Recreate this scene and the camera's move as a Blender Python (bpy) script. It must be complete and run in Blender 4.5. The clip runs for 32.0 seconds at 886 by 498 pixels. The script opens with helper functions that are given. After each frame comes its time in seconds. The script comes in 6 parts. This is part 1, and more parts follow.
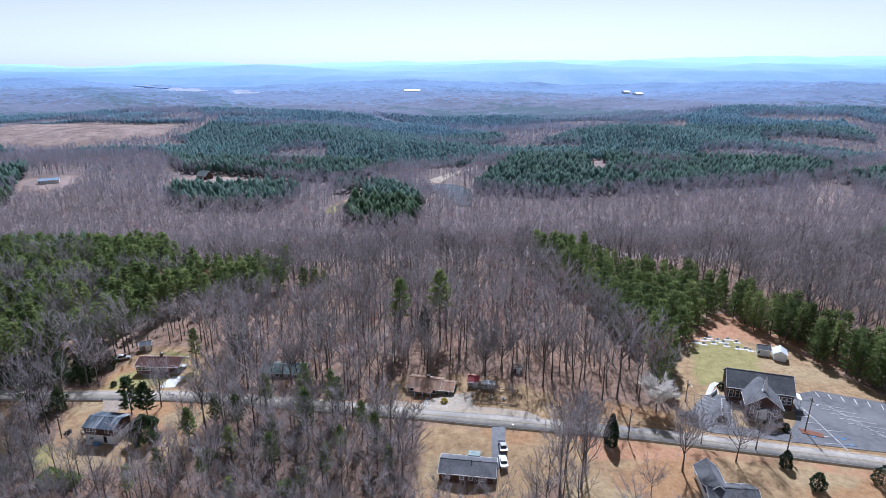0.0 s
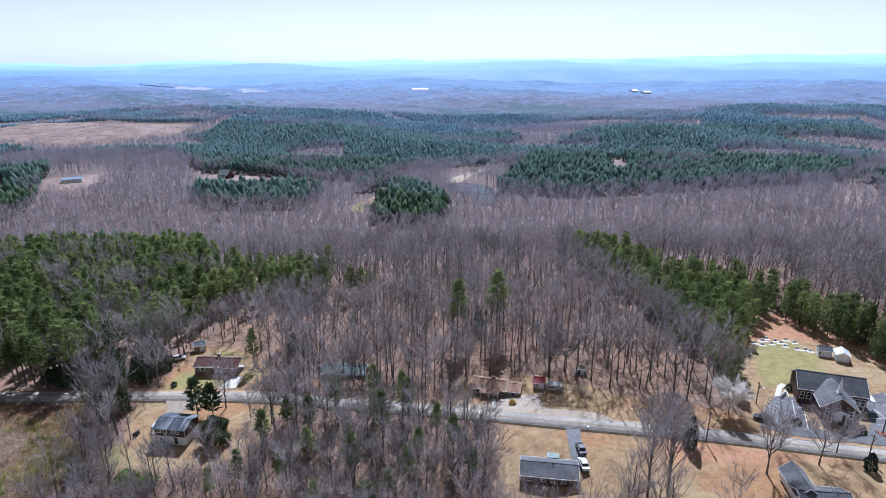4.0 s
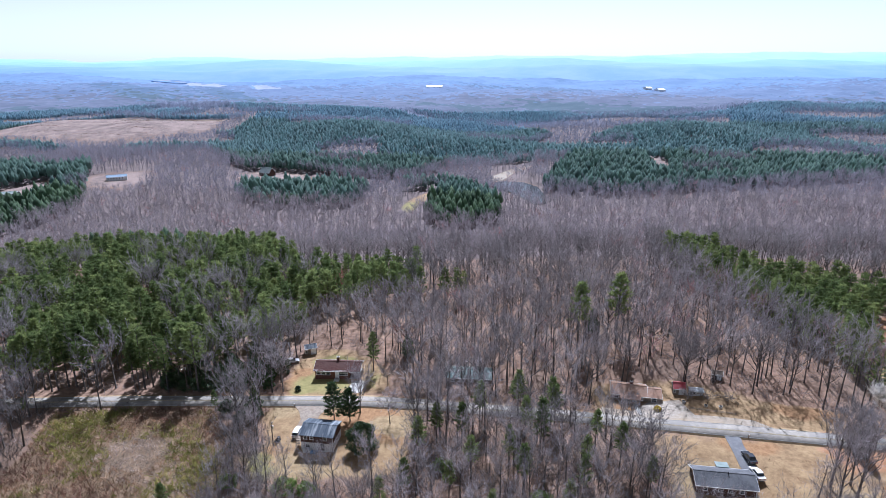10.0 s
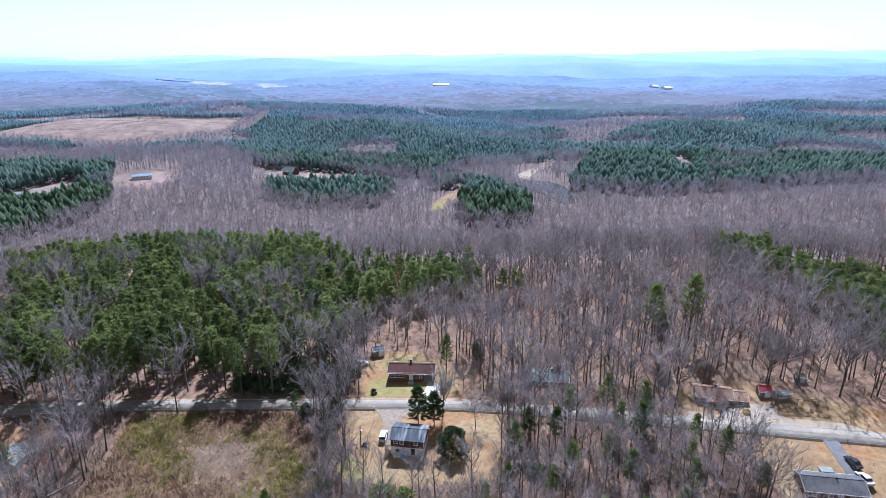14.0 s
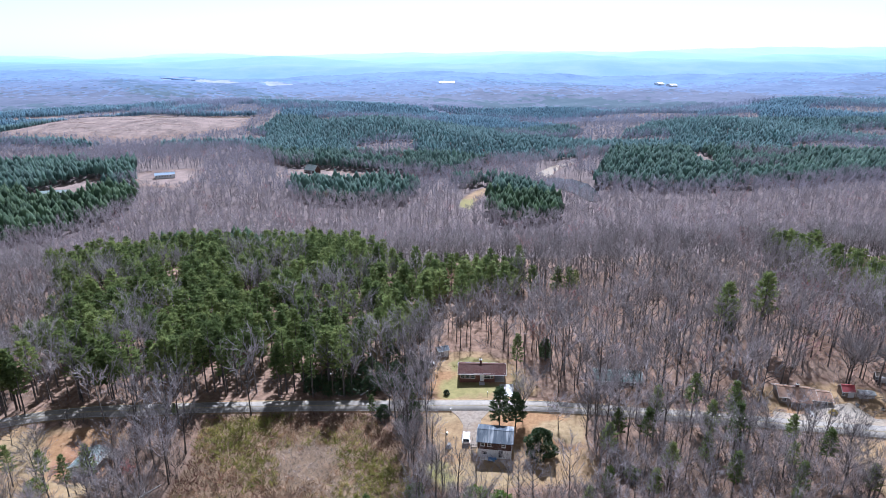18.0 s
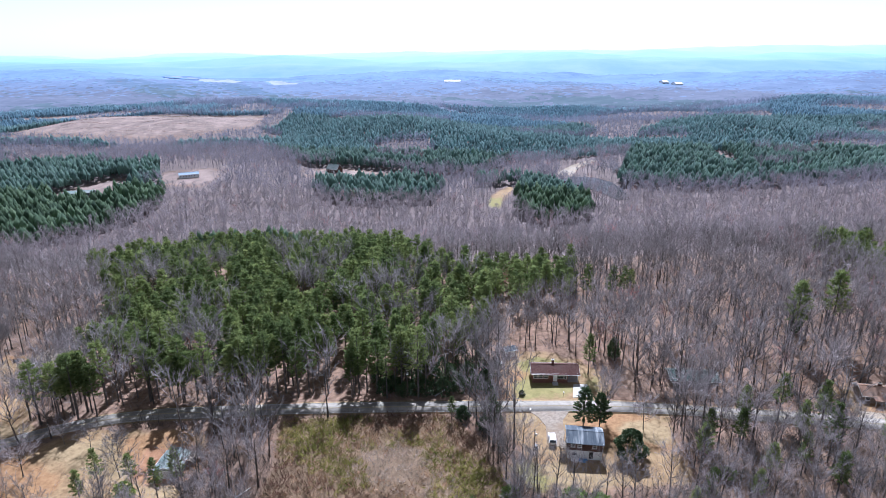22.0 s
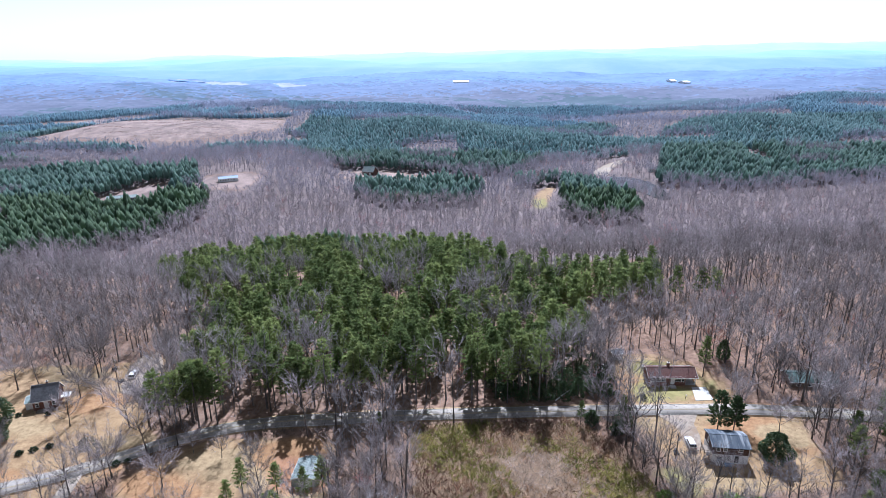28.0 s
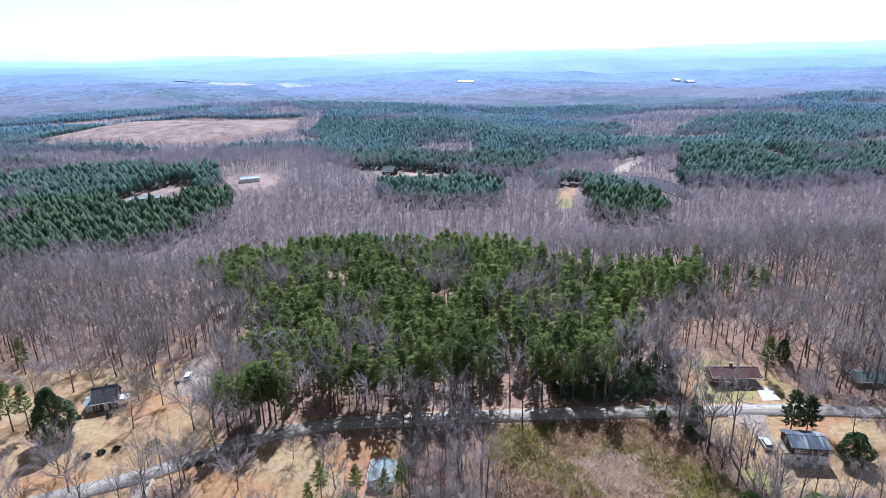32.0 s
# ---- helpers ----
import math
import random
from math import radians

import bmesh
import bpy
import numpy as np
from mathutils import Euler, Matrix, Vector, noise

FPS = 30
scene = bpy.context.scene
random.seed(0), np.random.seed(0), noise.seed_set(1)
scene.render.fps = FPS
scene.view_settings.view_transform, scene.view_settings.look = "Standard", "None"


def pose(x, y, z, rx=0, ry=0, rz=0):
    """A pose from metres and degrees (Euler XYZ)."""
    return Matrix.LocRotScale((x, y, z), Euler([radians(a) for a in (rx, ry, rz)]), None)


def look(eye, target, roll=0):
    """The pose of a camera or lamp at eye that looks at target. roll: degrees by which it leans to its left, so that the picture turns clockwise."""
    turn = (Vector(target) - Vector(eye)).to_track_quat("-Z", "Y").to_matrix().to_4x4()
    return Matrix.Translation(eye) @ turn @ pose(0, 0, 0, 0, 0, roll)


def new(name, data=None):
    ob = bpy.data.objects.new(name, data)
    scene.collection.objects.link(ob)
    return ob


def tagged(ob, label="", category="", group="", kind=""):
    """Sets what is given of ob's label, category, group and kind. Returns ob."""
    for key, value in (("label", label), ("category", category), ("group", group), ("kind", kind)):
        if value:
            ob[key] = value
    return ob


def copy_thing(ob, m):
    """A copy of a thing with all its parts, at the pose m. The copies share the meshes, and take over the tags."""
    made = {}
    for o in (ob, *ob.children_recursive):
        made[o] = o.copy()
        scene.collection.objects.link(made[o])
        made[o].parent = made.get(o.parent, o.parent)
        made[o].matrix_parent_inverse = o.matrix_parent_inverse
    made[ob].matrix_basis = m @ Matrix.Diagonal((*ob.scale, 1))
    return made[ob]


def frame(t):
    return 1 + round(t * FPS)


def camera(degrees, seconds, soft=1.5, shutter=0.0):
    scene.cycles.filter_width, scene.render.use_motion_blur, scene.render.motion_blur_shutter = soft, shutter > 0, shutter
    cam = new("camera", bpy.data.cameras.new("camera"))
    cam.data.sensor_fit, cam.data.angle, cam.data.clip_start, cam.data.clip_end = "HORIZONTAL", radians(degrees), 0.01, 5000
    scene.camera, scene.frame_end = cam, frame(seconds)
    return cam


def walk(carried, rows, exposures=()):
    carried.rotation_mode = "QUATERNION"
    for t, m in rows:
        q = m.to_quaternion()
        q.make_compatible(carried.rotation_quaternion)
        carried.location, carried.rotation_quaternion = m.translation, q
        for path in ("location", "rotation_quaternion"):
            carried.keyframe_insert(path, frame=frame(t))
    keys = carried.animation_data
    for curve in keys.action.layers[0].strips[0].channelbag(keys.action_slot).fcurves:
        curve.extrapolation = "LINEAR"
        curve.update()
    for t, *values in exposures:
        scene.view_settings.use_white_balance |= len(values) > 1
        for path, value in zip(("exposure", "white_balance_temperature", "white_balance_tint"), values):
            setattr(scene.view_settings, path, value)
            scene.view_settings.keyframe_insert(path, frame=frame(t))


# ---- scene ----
# Drone flight along a country road: it slides to the left about 95 m up, looking north into the sun.
cam = camera(72.5, 32.0, 0.6)
# seconds, eye x y z, view direction x y z, roll
FLIGHT = [
    (0, -0.18, 0.12, 95.00, 0.00027, 0.95291, -0.30327, -0.01),
    (1, -2.55, 0.62, 94.82, -0.00162, 0.95289, -0.30331, 0.02),
    (2, -6.77, 0.75, 94.91, -0.00224, 0.95272, -0.30384, 0.02),
    (3, -12.11, 0.91, 95.05, -0.00248, 0.95247, -0.30461, -0.01),
    (4, -18.09, 1.24, 95.17, -0.00274, 0.95220, -0.30547, -0.03),
    (5, -24.40, 1.75, 95.24, -0.00313, 0.95192, -0.30632, -0.04),
    (6, -30.83, 2.37, 95.28, -0.00359, 0.95167, -0.30711, -0.04),
    (7, -37.26, 3.03, 95.31, -0.00402, 0.95143, -0.30783, -0.02),
    (8, -43.59, 3.68, 95.35, -0.00435, 0.95121, -0.30851, 0.01),
    (9, -49.81, 4.29, 95.40, -0.00450, 0.95100, -0.30916, 0.04),
    (10, -55.87, 4.87, 95.48, -0.00447, 0.95079, -0.30982, 0.07),
    (11, -61.78, 5.42, 95.56, -0.00425, 0.95056, -0.31050, 0.08),
    (12, -67.54, 5.96, 95.63, -0.00389, 0.95033, -0.31123, 0.09),
    (13, -73.17, 6.52, 95.67, -0.00344, 0.95008, -0.31200, 0.08),
    (14, -78.69, 7.09, 95.66, -0.00293, 0.94982, -0.31279, 0.06),
    (15, -84.12, 7.68, 95.60, -0.00240, 0.94955, -0.31360, 0.03),
    (16, -89.48, 8.27, 95.50, -0.00187, 0.94929, -0.31438, 0.00),
    (17, -94.82, 8.86, 95.36, -0.00135, 0.94905, -0.31512, -0.03),
    (18, -100.16, 9.40, 95.20, -0.00082, 0.94883, -0.31577, -0.06),
    (19, -105.52, 9.89, 95.05, -0.00028, 0.94865, -0.31633, -0.09),
    (20, -110.92, 10.29, 94.93, 0.00028, 0.94851, -0.31676, -0.12),
    (21, -116.37, 10.62, 94.87, 0.00088, 0.94840, -0.31707, -0.16),
    (22, -121.90, 10.88, 94.88, 0.00150, 0.94834, -0.31726, -0.20),
    (23, -127.50, 11.09, 94.97, 0.00213, 0.94831, -0.31734, -0.26),
    (24, -133.18, 11.29, 95.12, 0.00274, 0.94832, -0.31732, -0.33),
    (25, -138.92, 11.51, 95.32, 0.00329, 0.94835, -0.31722, -0.42),
    (26, -144.70, 11.76, 95.52, 0.00375, 0.94840, -0.31706, -0.52),
    (27, -150.50, 12.06, 95.68, 0.00410, 0.94847, -0.31685, -0.62),
    (28, -156.24, 12.40, 95.78, 0.00436, 0.94854, -0.31662, -0.69),
    (29, -161.81, 12.73, 95.78, 0.00459, 0.94862, -0.31640, -0.74),
    (30, -167.02, 13.01, 95.72, 0.00487, 0.94866, -0.31626, -0.76),
    (31, -171.54, 13.21, 95.70, 0.00534, 0.94863, -0.31635, -0.76),
    (32, -174.86, 13.38, 95.92, 0.00610, 0.94842, -0.31695, -0.81),
]
walk(cam, [(t, look((x, y, z), (x + 100 * dx, y + 100 * dy, z + 100 * dz), roll)) for t, x, y, z, dx, dy, dz, roll in FLIGHT], [(0, 0.43, 5150, 16), (14, 0.68, 5150, 16), (32, 0.80, 5150, 16)])

# ---- light: hazy spring noon, the sun high ahead of the camera ----
SUN_EL, SUN_AZ = radians(48.5), radians(5)
world = bpy.data.worlds.new("sky")
scene.world = world
world.use_nodes = True
wn = world.node_tree
sky = wn.nodes.new("ShaderNodeTexSky")
sky.sky_type, sky.sun_disc = "NISHITA", False
sky.sun_elevation, sky.sun_rotation = SUN_EL, SUN_AZ
sky.air_density, sky.dust_density, sky.ozone_density = 0.45, 0.1, 3.0
wn.nodes["Background"].inputs[1].default_value = 0.077
haze = wn.nodes.new("ShaderNodeHueSaturation")
haze.inputs["Saturation"].default_value = 0.12
wn.links.new(sky.outputs[0], haze.inputs["Color"])
wn.links.new(haze.outputs[0], wn.nodes["Background"].inputs[0])
sun = new("sun", bpy.data.lights.new("sun", "SUN"))
sun.data.energy, sun.data.angle, sun.data.color = 5.0, radians(0.53), (1.0, 0.96, 0.91)
sun.matrix_world = look((0, 0, 200), (-math.sin(SUN_AZ) * math.cos(SUN_EL), -math.cos(SUN_AZ) * math.cos(SUN_EL), 200 - math.sin(SUN_EL)))


# ---- materials ----
def material(name, a, b, scale=1.0, rough=0.8, bump=0.0, metal=0.0, spec=0.3, vary=0.0, wear=None, wear_scale=0.2, stretch=(1, 1, 1), own=False, thin=0.0, glow=0.0):
    """Two colours mixed by fine noise, a broad stain on top; vary: brightness spread from piece to piece."""
    m = bpy.data.materials.new(name)
    m.use_nodes = True
    t = m.node_tree
    bsdf = t.nodes["Principled BSDF"]
    geo = t.nodes.new("ShaderNodeTexCoord" if own else "ShaderNodeNewGeometry")
    where = geo.outputs["Object" if own else "Position"]
    if stretch != (1, 1, 1):
        mp = t.nodes.new("ShaderNodeMapping")
        mp.inputs["Scale"].default_value = stretch
        t.links.new(where, mp.inputs["Vector"])
        where = mp.outputs[0]
    n = t.nodes.new("ShaderNodeTexNoise")
    n.inputs["Scale"].default_value, n.inputs["Detail"].default_value, n.inputs["Roughness"].default_value = scale, 6, 0.65
    t.links.new(where, n.inputs["Vector"])
    ramp = t.nodes.new("ShaderNodeMapRange")
    ramp.inputs[1].default_value, ramp.inputs[2].default_value = 0.38, 0.62
    t.links.new(n.outputs[0], ramp.inputs[0])
    mix = t.nodes.new("ShaderNodeMix")
    mix.data_type = "RGBA"
    mix.inputs[6].default_value, mix.inputs[7].default_value = (*a, 1), (*b, 1)
    t.links.new(ramp.outputs[0], mix.inputs[0])
    out = mix.outputs[2]
    if wear:
        n2 = t.nodes.new("ShaderNodeTexNoise")
        n2.inputs["Scale"].default_value, n2.inputs["Detail"].default_value = wear_scale, 4
        t.links.new(where, n2.inputs["Vector"])
        r2 = t.nodes.new("ShaderNodeMapRange")
        r2.inputs[1].default_value, r2.inputs[2].default_value = 0.45, 0.7
        t.links.new(n2.outputs[0], r2.inputs[0])
        m2 = t.nodes.new("ShaderNodeMix")
        m2.data_type = "RGBA"
        m2.inputs[7].default_value = (*wear, 1)
        t.links.new(r2.outputs[0], m2.inputs[0])
        t.links.new(out, m2.inputs[6])
        out = m2.outputs[2]
    if vary:
        info, att = t.nodes.new("ShaderNodeObjectInfo"), t.nodes.new("ShaderNodeAttribute")
        att.attribute_name = "tint"
        add, fr = t.nodes.new("ShaderNodeMath"), t.nodes.new("ShaderNodeMath")
        fr.operation = "FRACT"
        t.links.new(info.outputs["Random"], add.inputs[0])
        t.links.new(att.outputs["Fac"], add.inputs[1])
        t.links.new(add.outputs[0], fr.inputs[0])
        mr = t.nodes.new("ShaderNodeMapRange")
        mr.inputs[3].default_value, mr.inputs[4].default_value = 1 - vary, 1 + vary
        t.links.new(fr.outputs[0], mr.inputs[0])
        hs = t.nodes.new("ShaderNodeHueSaturation")
        t.links.new(mr.outputs[0], hs.inputs["Value"])
        hue = t.nodes.new("ShaderNodeMapRange")
        hue.inputs[3].default_value, hue.inputs[4].default_value = 0.5 + 0.04 * vary, 0.5 - 0.04 * vary
        t.links.new(fr.outputs[0], hue.inputs[0])
        t.links.new(hue.outputs[0], hs.inputs["Hue"])
        t.links.new(out, hs.inputs["Color"])
        out = hs.outputs[0]
    t.links.new(out, bsdf.inputs["Base Color"])
    bsdf.inputs["Roughness"].default_value, bsdf.inputs["Metallic"].default_value = rough, metal
    bsdf.inputs["Specular IOR Level"].default_value = spec
    if thin:
        leaf, both = t.nodes.new("ShaderNodeBsdfTranslucent"), t.nodes.new("ShaderNodeMixShader")
        both.inputs[0].default_value = thin
        t.links.new(out, leaf.inputs[0])
        t.links.new(bsdf.outputs[0], both.inputs[1])
        t.links.new(leaf.outputs[0], both.inputs[2])
        t.links.new(both.outputs[0], t.nodes["Material Output"].inputs[0])
    if glow:
        t.links.new(out, bsdf.inputs["Emission Color"])
        bsdf.inputs["Emission Strength"].default_value = glow
    if bump:
        bp = t.nodes.new("ShaderNodeBump")
        bp.inputs["Strength"].default_value, bp.inputs["Distance"].default_value = bump, 0.08
        t.links.new(n.outputs[0], bp.inputs["Height"])
        t.links.new(bp.outputs[0], bsdf.inputs["Normal"])
    return m


BARK = material("bark", (0.075, 0.064, 0.056), (0.165, 0.145, 0.13), 2.0, 0.9, 0.4, vary=0.35)
TWIG = material("twig", (0.25, 0.225, 0.222), (0.40, 0.362, 0.355), 0.5, 0.85, vary=0.4, thin=0.15)
# further twigs: haze mixed into the colours, paler and bluer with distance
TWIG_MID_HAZED = material("mid_twig_hazed", (0.285, 0.25, 0.258), (0.40, 0.355, 0.362), 0.2, 0.9, vary=0.28, spec=0.1, thin=0.3)
TWIG_VALLEY_HAZED = material("valley_twig_hazed", (0.25, 0.232, 0.26), (0.335, 0.312, 0.348), 0.1, 0.9, vary=0.22, spec=0.1, thin=0.35)
TWIG_FAR_HAZED = material("far_twig_hazed", (0.235, 0.24, 0.295), (0.295, 0.30, 0.36), 0.05, 0.9, vary=0.16, spec=0.1, thin=0.4)
TWIG_HILL_HAZED = material("hill_twig_hazed", (0.235, 0.265, 0.345), (0.28, 0.31, 0.395), 0.05, 0.9, vary=0.14, spec=0.1, thin=0.5)
TWIG_RIDGE_HAZED = material("ridge_twig_hazed", (0.135, 0.155, 0.215), (0.165, 0.185, 0.25), 0.05, 0.95, spec=0.05, wear=(0.119, 0.136, 0.189), wear_scale=0.012)
RED_BUD = material("red_buds", (0.42, 0.16, 0.14), (0.5, 0.24, 0.2), 0.8, 0.8, vary=0.25)
RED_TWIG = material("red_twigs", (0.36, 0.215, 0.205), (0.46, 0.29, 0.275), 0.2, 0.9, vary=0.25, spec=0.1, thin=0.3)
BLOSSOM = material("blossom", (0.72, 0.68, 0.62), (0.85, 0.82, 0.76), 1.0, 0.8, thin=0.45)
NEEDLE = material("pine_needles", (0.13, 0.175, 0.06), (0.255, 0.305, 0.11), 0.6, 0.7, vary=0.35, spec=0.2, thin=0.55)
# further pines: the same painted haze; high thin flattens their contrast
NEEDLE_MID_HAZED = material("mid_pine_needles_hazed", (0.11, 0.165, 0.11), (0.175, 0.24, 0.145), 0.2, 0.9, vary=0.3, spec=0.1, thin=0.6)
NEEDLE_VALLEY_HAZED = material("valley_pine_needles_hazed", (0.14, 0.21, 0.185), (0.20, 0.28, 0.23), 0.1, 0.9, vary=0.22, spec=0.1, thin=0.6)
NEEDLE_FAR_HAZED = material("far_pine_needles_hazed", (0.185, 0.28, 0.285), (0.24, 0.335, 0.33), 0.05, 0.9, vary=0.2, spec=0.1, thin=0.6)
NEEDLE_HILL_HAZED = material("hill_pine_needles_hazed", (0.215, 0.325, 0.39), (0.265, 0.375, 0.435), 0.05, 0.9, vary=0.15, spec=0.1, thin=0.6)
NEEDLE_RIDGE_HAZED = material("ridge_pine_needles_hazed", (0.09, 0.128, 0.16), (0.11, 0.148, 0.18), 0.05, 0.95, spec=0.05, wear=(0.079, 0.113, 0.141), wear_scale=0.012)
# canopy and field colours with the strongest painted haze
DISTANT_TWIG_HAZED = material("distant_twig_hazed", (0.155, 0.205, 0.315), (0.18, 0.235, 0.35), 0.05, 0.95, spec=0.05, wear=(0.136, 0.18, 0.277), wear_scale=0.012)
DISTANT_PINE_HAZED = material("distant_pine_hazed", (0.12, 0.175, 0.26), (0.135, 0.19, 0.28), 0.05, 0.95, spec=0.05, wear=(0.106, 0.154, 0.229), wear_scale=0.012)
LAST_TWIG_HAZED = material("last_twig_hazed", (0.175, 0.265, 0.42), (0.195, 0.285, 0.445), 0.05, 0.95, spec=0.05, wear=(0.154, 0.233, 0.37), wear_scale=0.012)
LAST_PINE_HAZED = material("last_pine_hazed", (0.155, 0.24, 0.385), (0.17, 0.255, 0.405), 0.05, 0.95, spec=0.05, wear=(0.136, 0.211, 0.339), wear_scale=0.012)
DISTANT_FIELD_HAZED = material("distant_field_hazed", (0.3, 0.34, 0.43), (0.38, 0.41, 0.49), 0.05, 0.95, spec=0.05, wear=(0.264, 0.299, 0.378), wear_scale=0.012)
HAZED_HILLS = material("hazed_hills", (0.035, 0.075, 0.14), (0.085, 0.12, 0.20), 0.006, 0.9, wear=(0.05, 0.09, 0.13), wear_scale=0.002)
CEDAR = material("cedar_foliage", (0.018, 0.034, 0.014), (0.04, 0.065, 0.025), 1.5, 0.7, vary=0.2)
BROADLEAF = material("evergreen_leaves", (0.045, 0.08, 0.034), (0.10, 0.145, 0.058), 0.9, 0.55, vary=0.25, spec=0.3, thin=0.2)
ASPHALT = material("worn_asphalt", (0.27, 0.245, 0.21), (0.37, 0.335, 0.285), 0.8, 0.95, 0.2, spec=0.1, wear=(0.23, 0.215, 0.195), wear_scale=0.12)
LOT = material("parking_asphalt", (0.10, 0.10, 0.105), (0.15, 0.15, 0.155), 0.7, 0.9, 0.2, wear=(0.18, 0.18, 0.18), wear_scale=0.1)
GRAVEL = material("gravel", (0.29, 0.245, 0.19), (0.43, 0.375, 0.305), 1.5, 0.95, 0.4, wear=(0.37, 0.29, 0.20), wear_scale=0.15)
DIRT = material("dirt_gravel", (0.23, 0.185, 0.14), (0.35, 0.295, 0.235), 1.2, 0.95, 0.4, wear=(0.25, 0.18, 0.12), wear_scale=0.2)
PALE_EARTH = material("pale_earth", (0.24, 0.17, 0.105), (0.42, 0.32, 0.22), 0.5, 0.95, 0.2, wear=(0.30, 0.22, 0.16), wear_scale=0.05)
VERGE = material("verge_grass", (0.20, 0.135, 0.07), (0.36, 0.265, 0.145), 0.6, 0.95, 0.3, wear=(0.25, 0.15, 0.085), wear_scale=0.12)
CONCRETE = material("concrete", (0.5, 0.48, 0.44), (0.62, 0.6, 0.56), 0.9, 0.9, 0.2)
WHITE = material("white_paint", (0.72, 0.72, 0.7), (0.82, 0.82, 0.8), 1.2, 0.6)
LINE = material("road_paint_white", (0.42, 0.41, 0.38), (0.66, 0.65, 0.62), 2.0, 0.8)
YELLOW = material("road_paint_yellow", (0.36, 0.29, 0.16), (0.48, 0.39, 0.21), 2.0, 0.8)
BLUE = material("road_paint_blue", (0.1, 0.22, 0.42), (0.16, 0.3, 0.5), 2.0, 0.7)
BRICK = material("red_brick", (0.14, 0.06, 0.045), (0.21, 0.10, 0.075), 3.0, 0.9, 0.3, wear=(0.17, 0.095, 0.075), wear_scale=0.4)
DARK_BRICK = material("dark_brick", (0.065, 0.038, 0.03), (0.115, 0.066, 0.052), 3.0, 0.9, 0.3)
SHINGLE_GREY = material("grey_shingles", (0.085, 0.087, 0.093), (0.13, 0.132, 0.138), 1.8, 0.95, 0.3, spec=0.1, wear=(0.17, 0.17, 0.175), wear_scale=0.25, vary=0.16)
SHINGLE_BROWN = material("brown_shingles", (0.085, 0.043, 0.037), (0.135, 0.073, 0.062), 1.8, 0.95, 0.3, spec=0.1, wear=(0.12, 0.075, 0.065), wear_scale=0.25, vary=0.16)
SHINGLE_TAN = material("tan_shingles", (0.30, 0.185, 0.125), (0.40, 0.26, 0.185), 1.8, 0.95, 0.3, spec=0.1, wear=(0.26, 0.19, 0.15), wear_scale=0.25, vary=0.12)
METAL_ROOF = material("metal_roof", (0.21, 0.265, 0.25), (0.27, 0.32, 0.305), 0.8, 0.85, 0.1, spec=0.12, wear=(0.32, 0.34, 0.325))
GREEN_ROOF = material("green_metal_roof", (0.06, 0.10, 0.09), (0.10, 0.15, 0.135), 0.8, 0.6, wear=(0.15, 0.19, 0.175))
METAL_BLUE = material("streaked_metal", (0.05, 0.066, 0.088), (0.10, 0.12, 0.14), 0.8, 0.7, spec=0.2, wear=(0.36, 0.38, 0.39), wear_scale=1.1, stretch=(1.0, 0.12, 0.3), own=True)
RED_METAL = material("red_roof", (0.4, 0.05, 0.06), (0.5, 0.09, 0.1), 1.0, 0.6, wear=(0.45, 0.2, 0.18))
DARK = material("dark_void", (0.012, 0.012, 0.014), (0.02, 0.02, 0.022), 1.0, 0.6)
WOOD = material("weathered_wood", (0.20, 0.16, 0.12), (0.3, 0.25, 0.2), 3.0, 0.9, 0.3)
CREOSOTE = material("pole_wood", (0.10, 0.075, 0.055), (0.16, 0.125, 0.095), 3.0, 0.9, 0.2)
STONE = material("pale_stone", (0.5, 0.49, 0.46), (0.66, 0.65, 0.62), 2.0, 0.8, 0.2)
RUBBER = material("tyre_rubber", (0.015, 0.015, 0.015), (0.03, 0.03, 0.03), 4.0, 0.9)
CAR_WHITE = material("white_car_paint", (0.7, 0.7, 0.7), (0.76, 0.76, 0.76), 0.5, 0.25, spec=0.6)
CAR_DARK = material("dark_car_paint", (0.03, 0.035, 0.045), (0.05, 0.055, 0.065), 0.5, 0.25, spec=0.6)
CHROME = material("bright_metal", (0.5, 0.5, 0.5), (0.6, 0.6, 0.6), 3.0, 0.3, metal=1.0)
CABLE = material("cable", (0.02, 0.02, 0.02), (0.04, 0.04, 0.04), 3.0, 0.7)
GLASS = bpy.data.materials.new("window_glass")
GLASS.use_nodes = True
for key, value in (("Base Color", (0.03, 0.04, 0.045, 1)), ("Roughness", 0.08), ("Specular IOR Level", 0.8)):
    GLASS.node_tree.nodes["Principled BSDF"].inputs[key].default_value = value
WATER = bpy.data.materials.new("pond_water")
WATER.use_nodes = True
for key, value in (("Base Color", (0.045, 0.055, 0.055, 1)), ("Roughness", 0.06), ("Specular IOR Level", 1.0)):
    WATER.node_tree.nodes["Principled BSDF"].inputs[key].default_value = value


# ---- the lie of the land ----
ROAD = [(-420, 66), (-350, 96), (-300, 118), (-270, 132), (-252, 138.5), (-241, 144), (-230, 150.5), (-216, 155.5), (-201, 157.6), (-170, 157.6), (-138, 156.8),
        (-107, 155.8), (-76, 154.2), (-55, 150.5), (-30, 143.8), (-5, 137.6), (13.5, 133), (30, 130.2), (50, 127.2), (75, 122.6), (102, 117), (140, 108), (200, 93), (300, 66)]
ROAD_X, ROAD_Y = np.array(ROAD, float).T


def smooth(a, b, v):
    k = np.clip((v - a) / (b - a), 0, 1)
    return k * k * (3 - 2 * k)


def bump_at(x, y, cx, cy, r, h):
    return h * np.exp(-((x - cx) ** 2 + (y - cy) ** 2) / (2 * r * r))


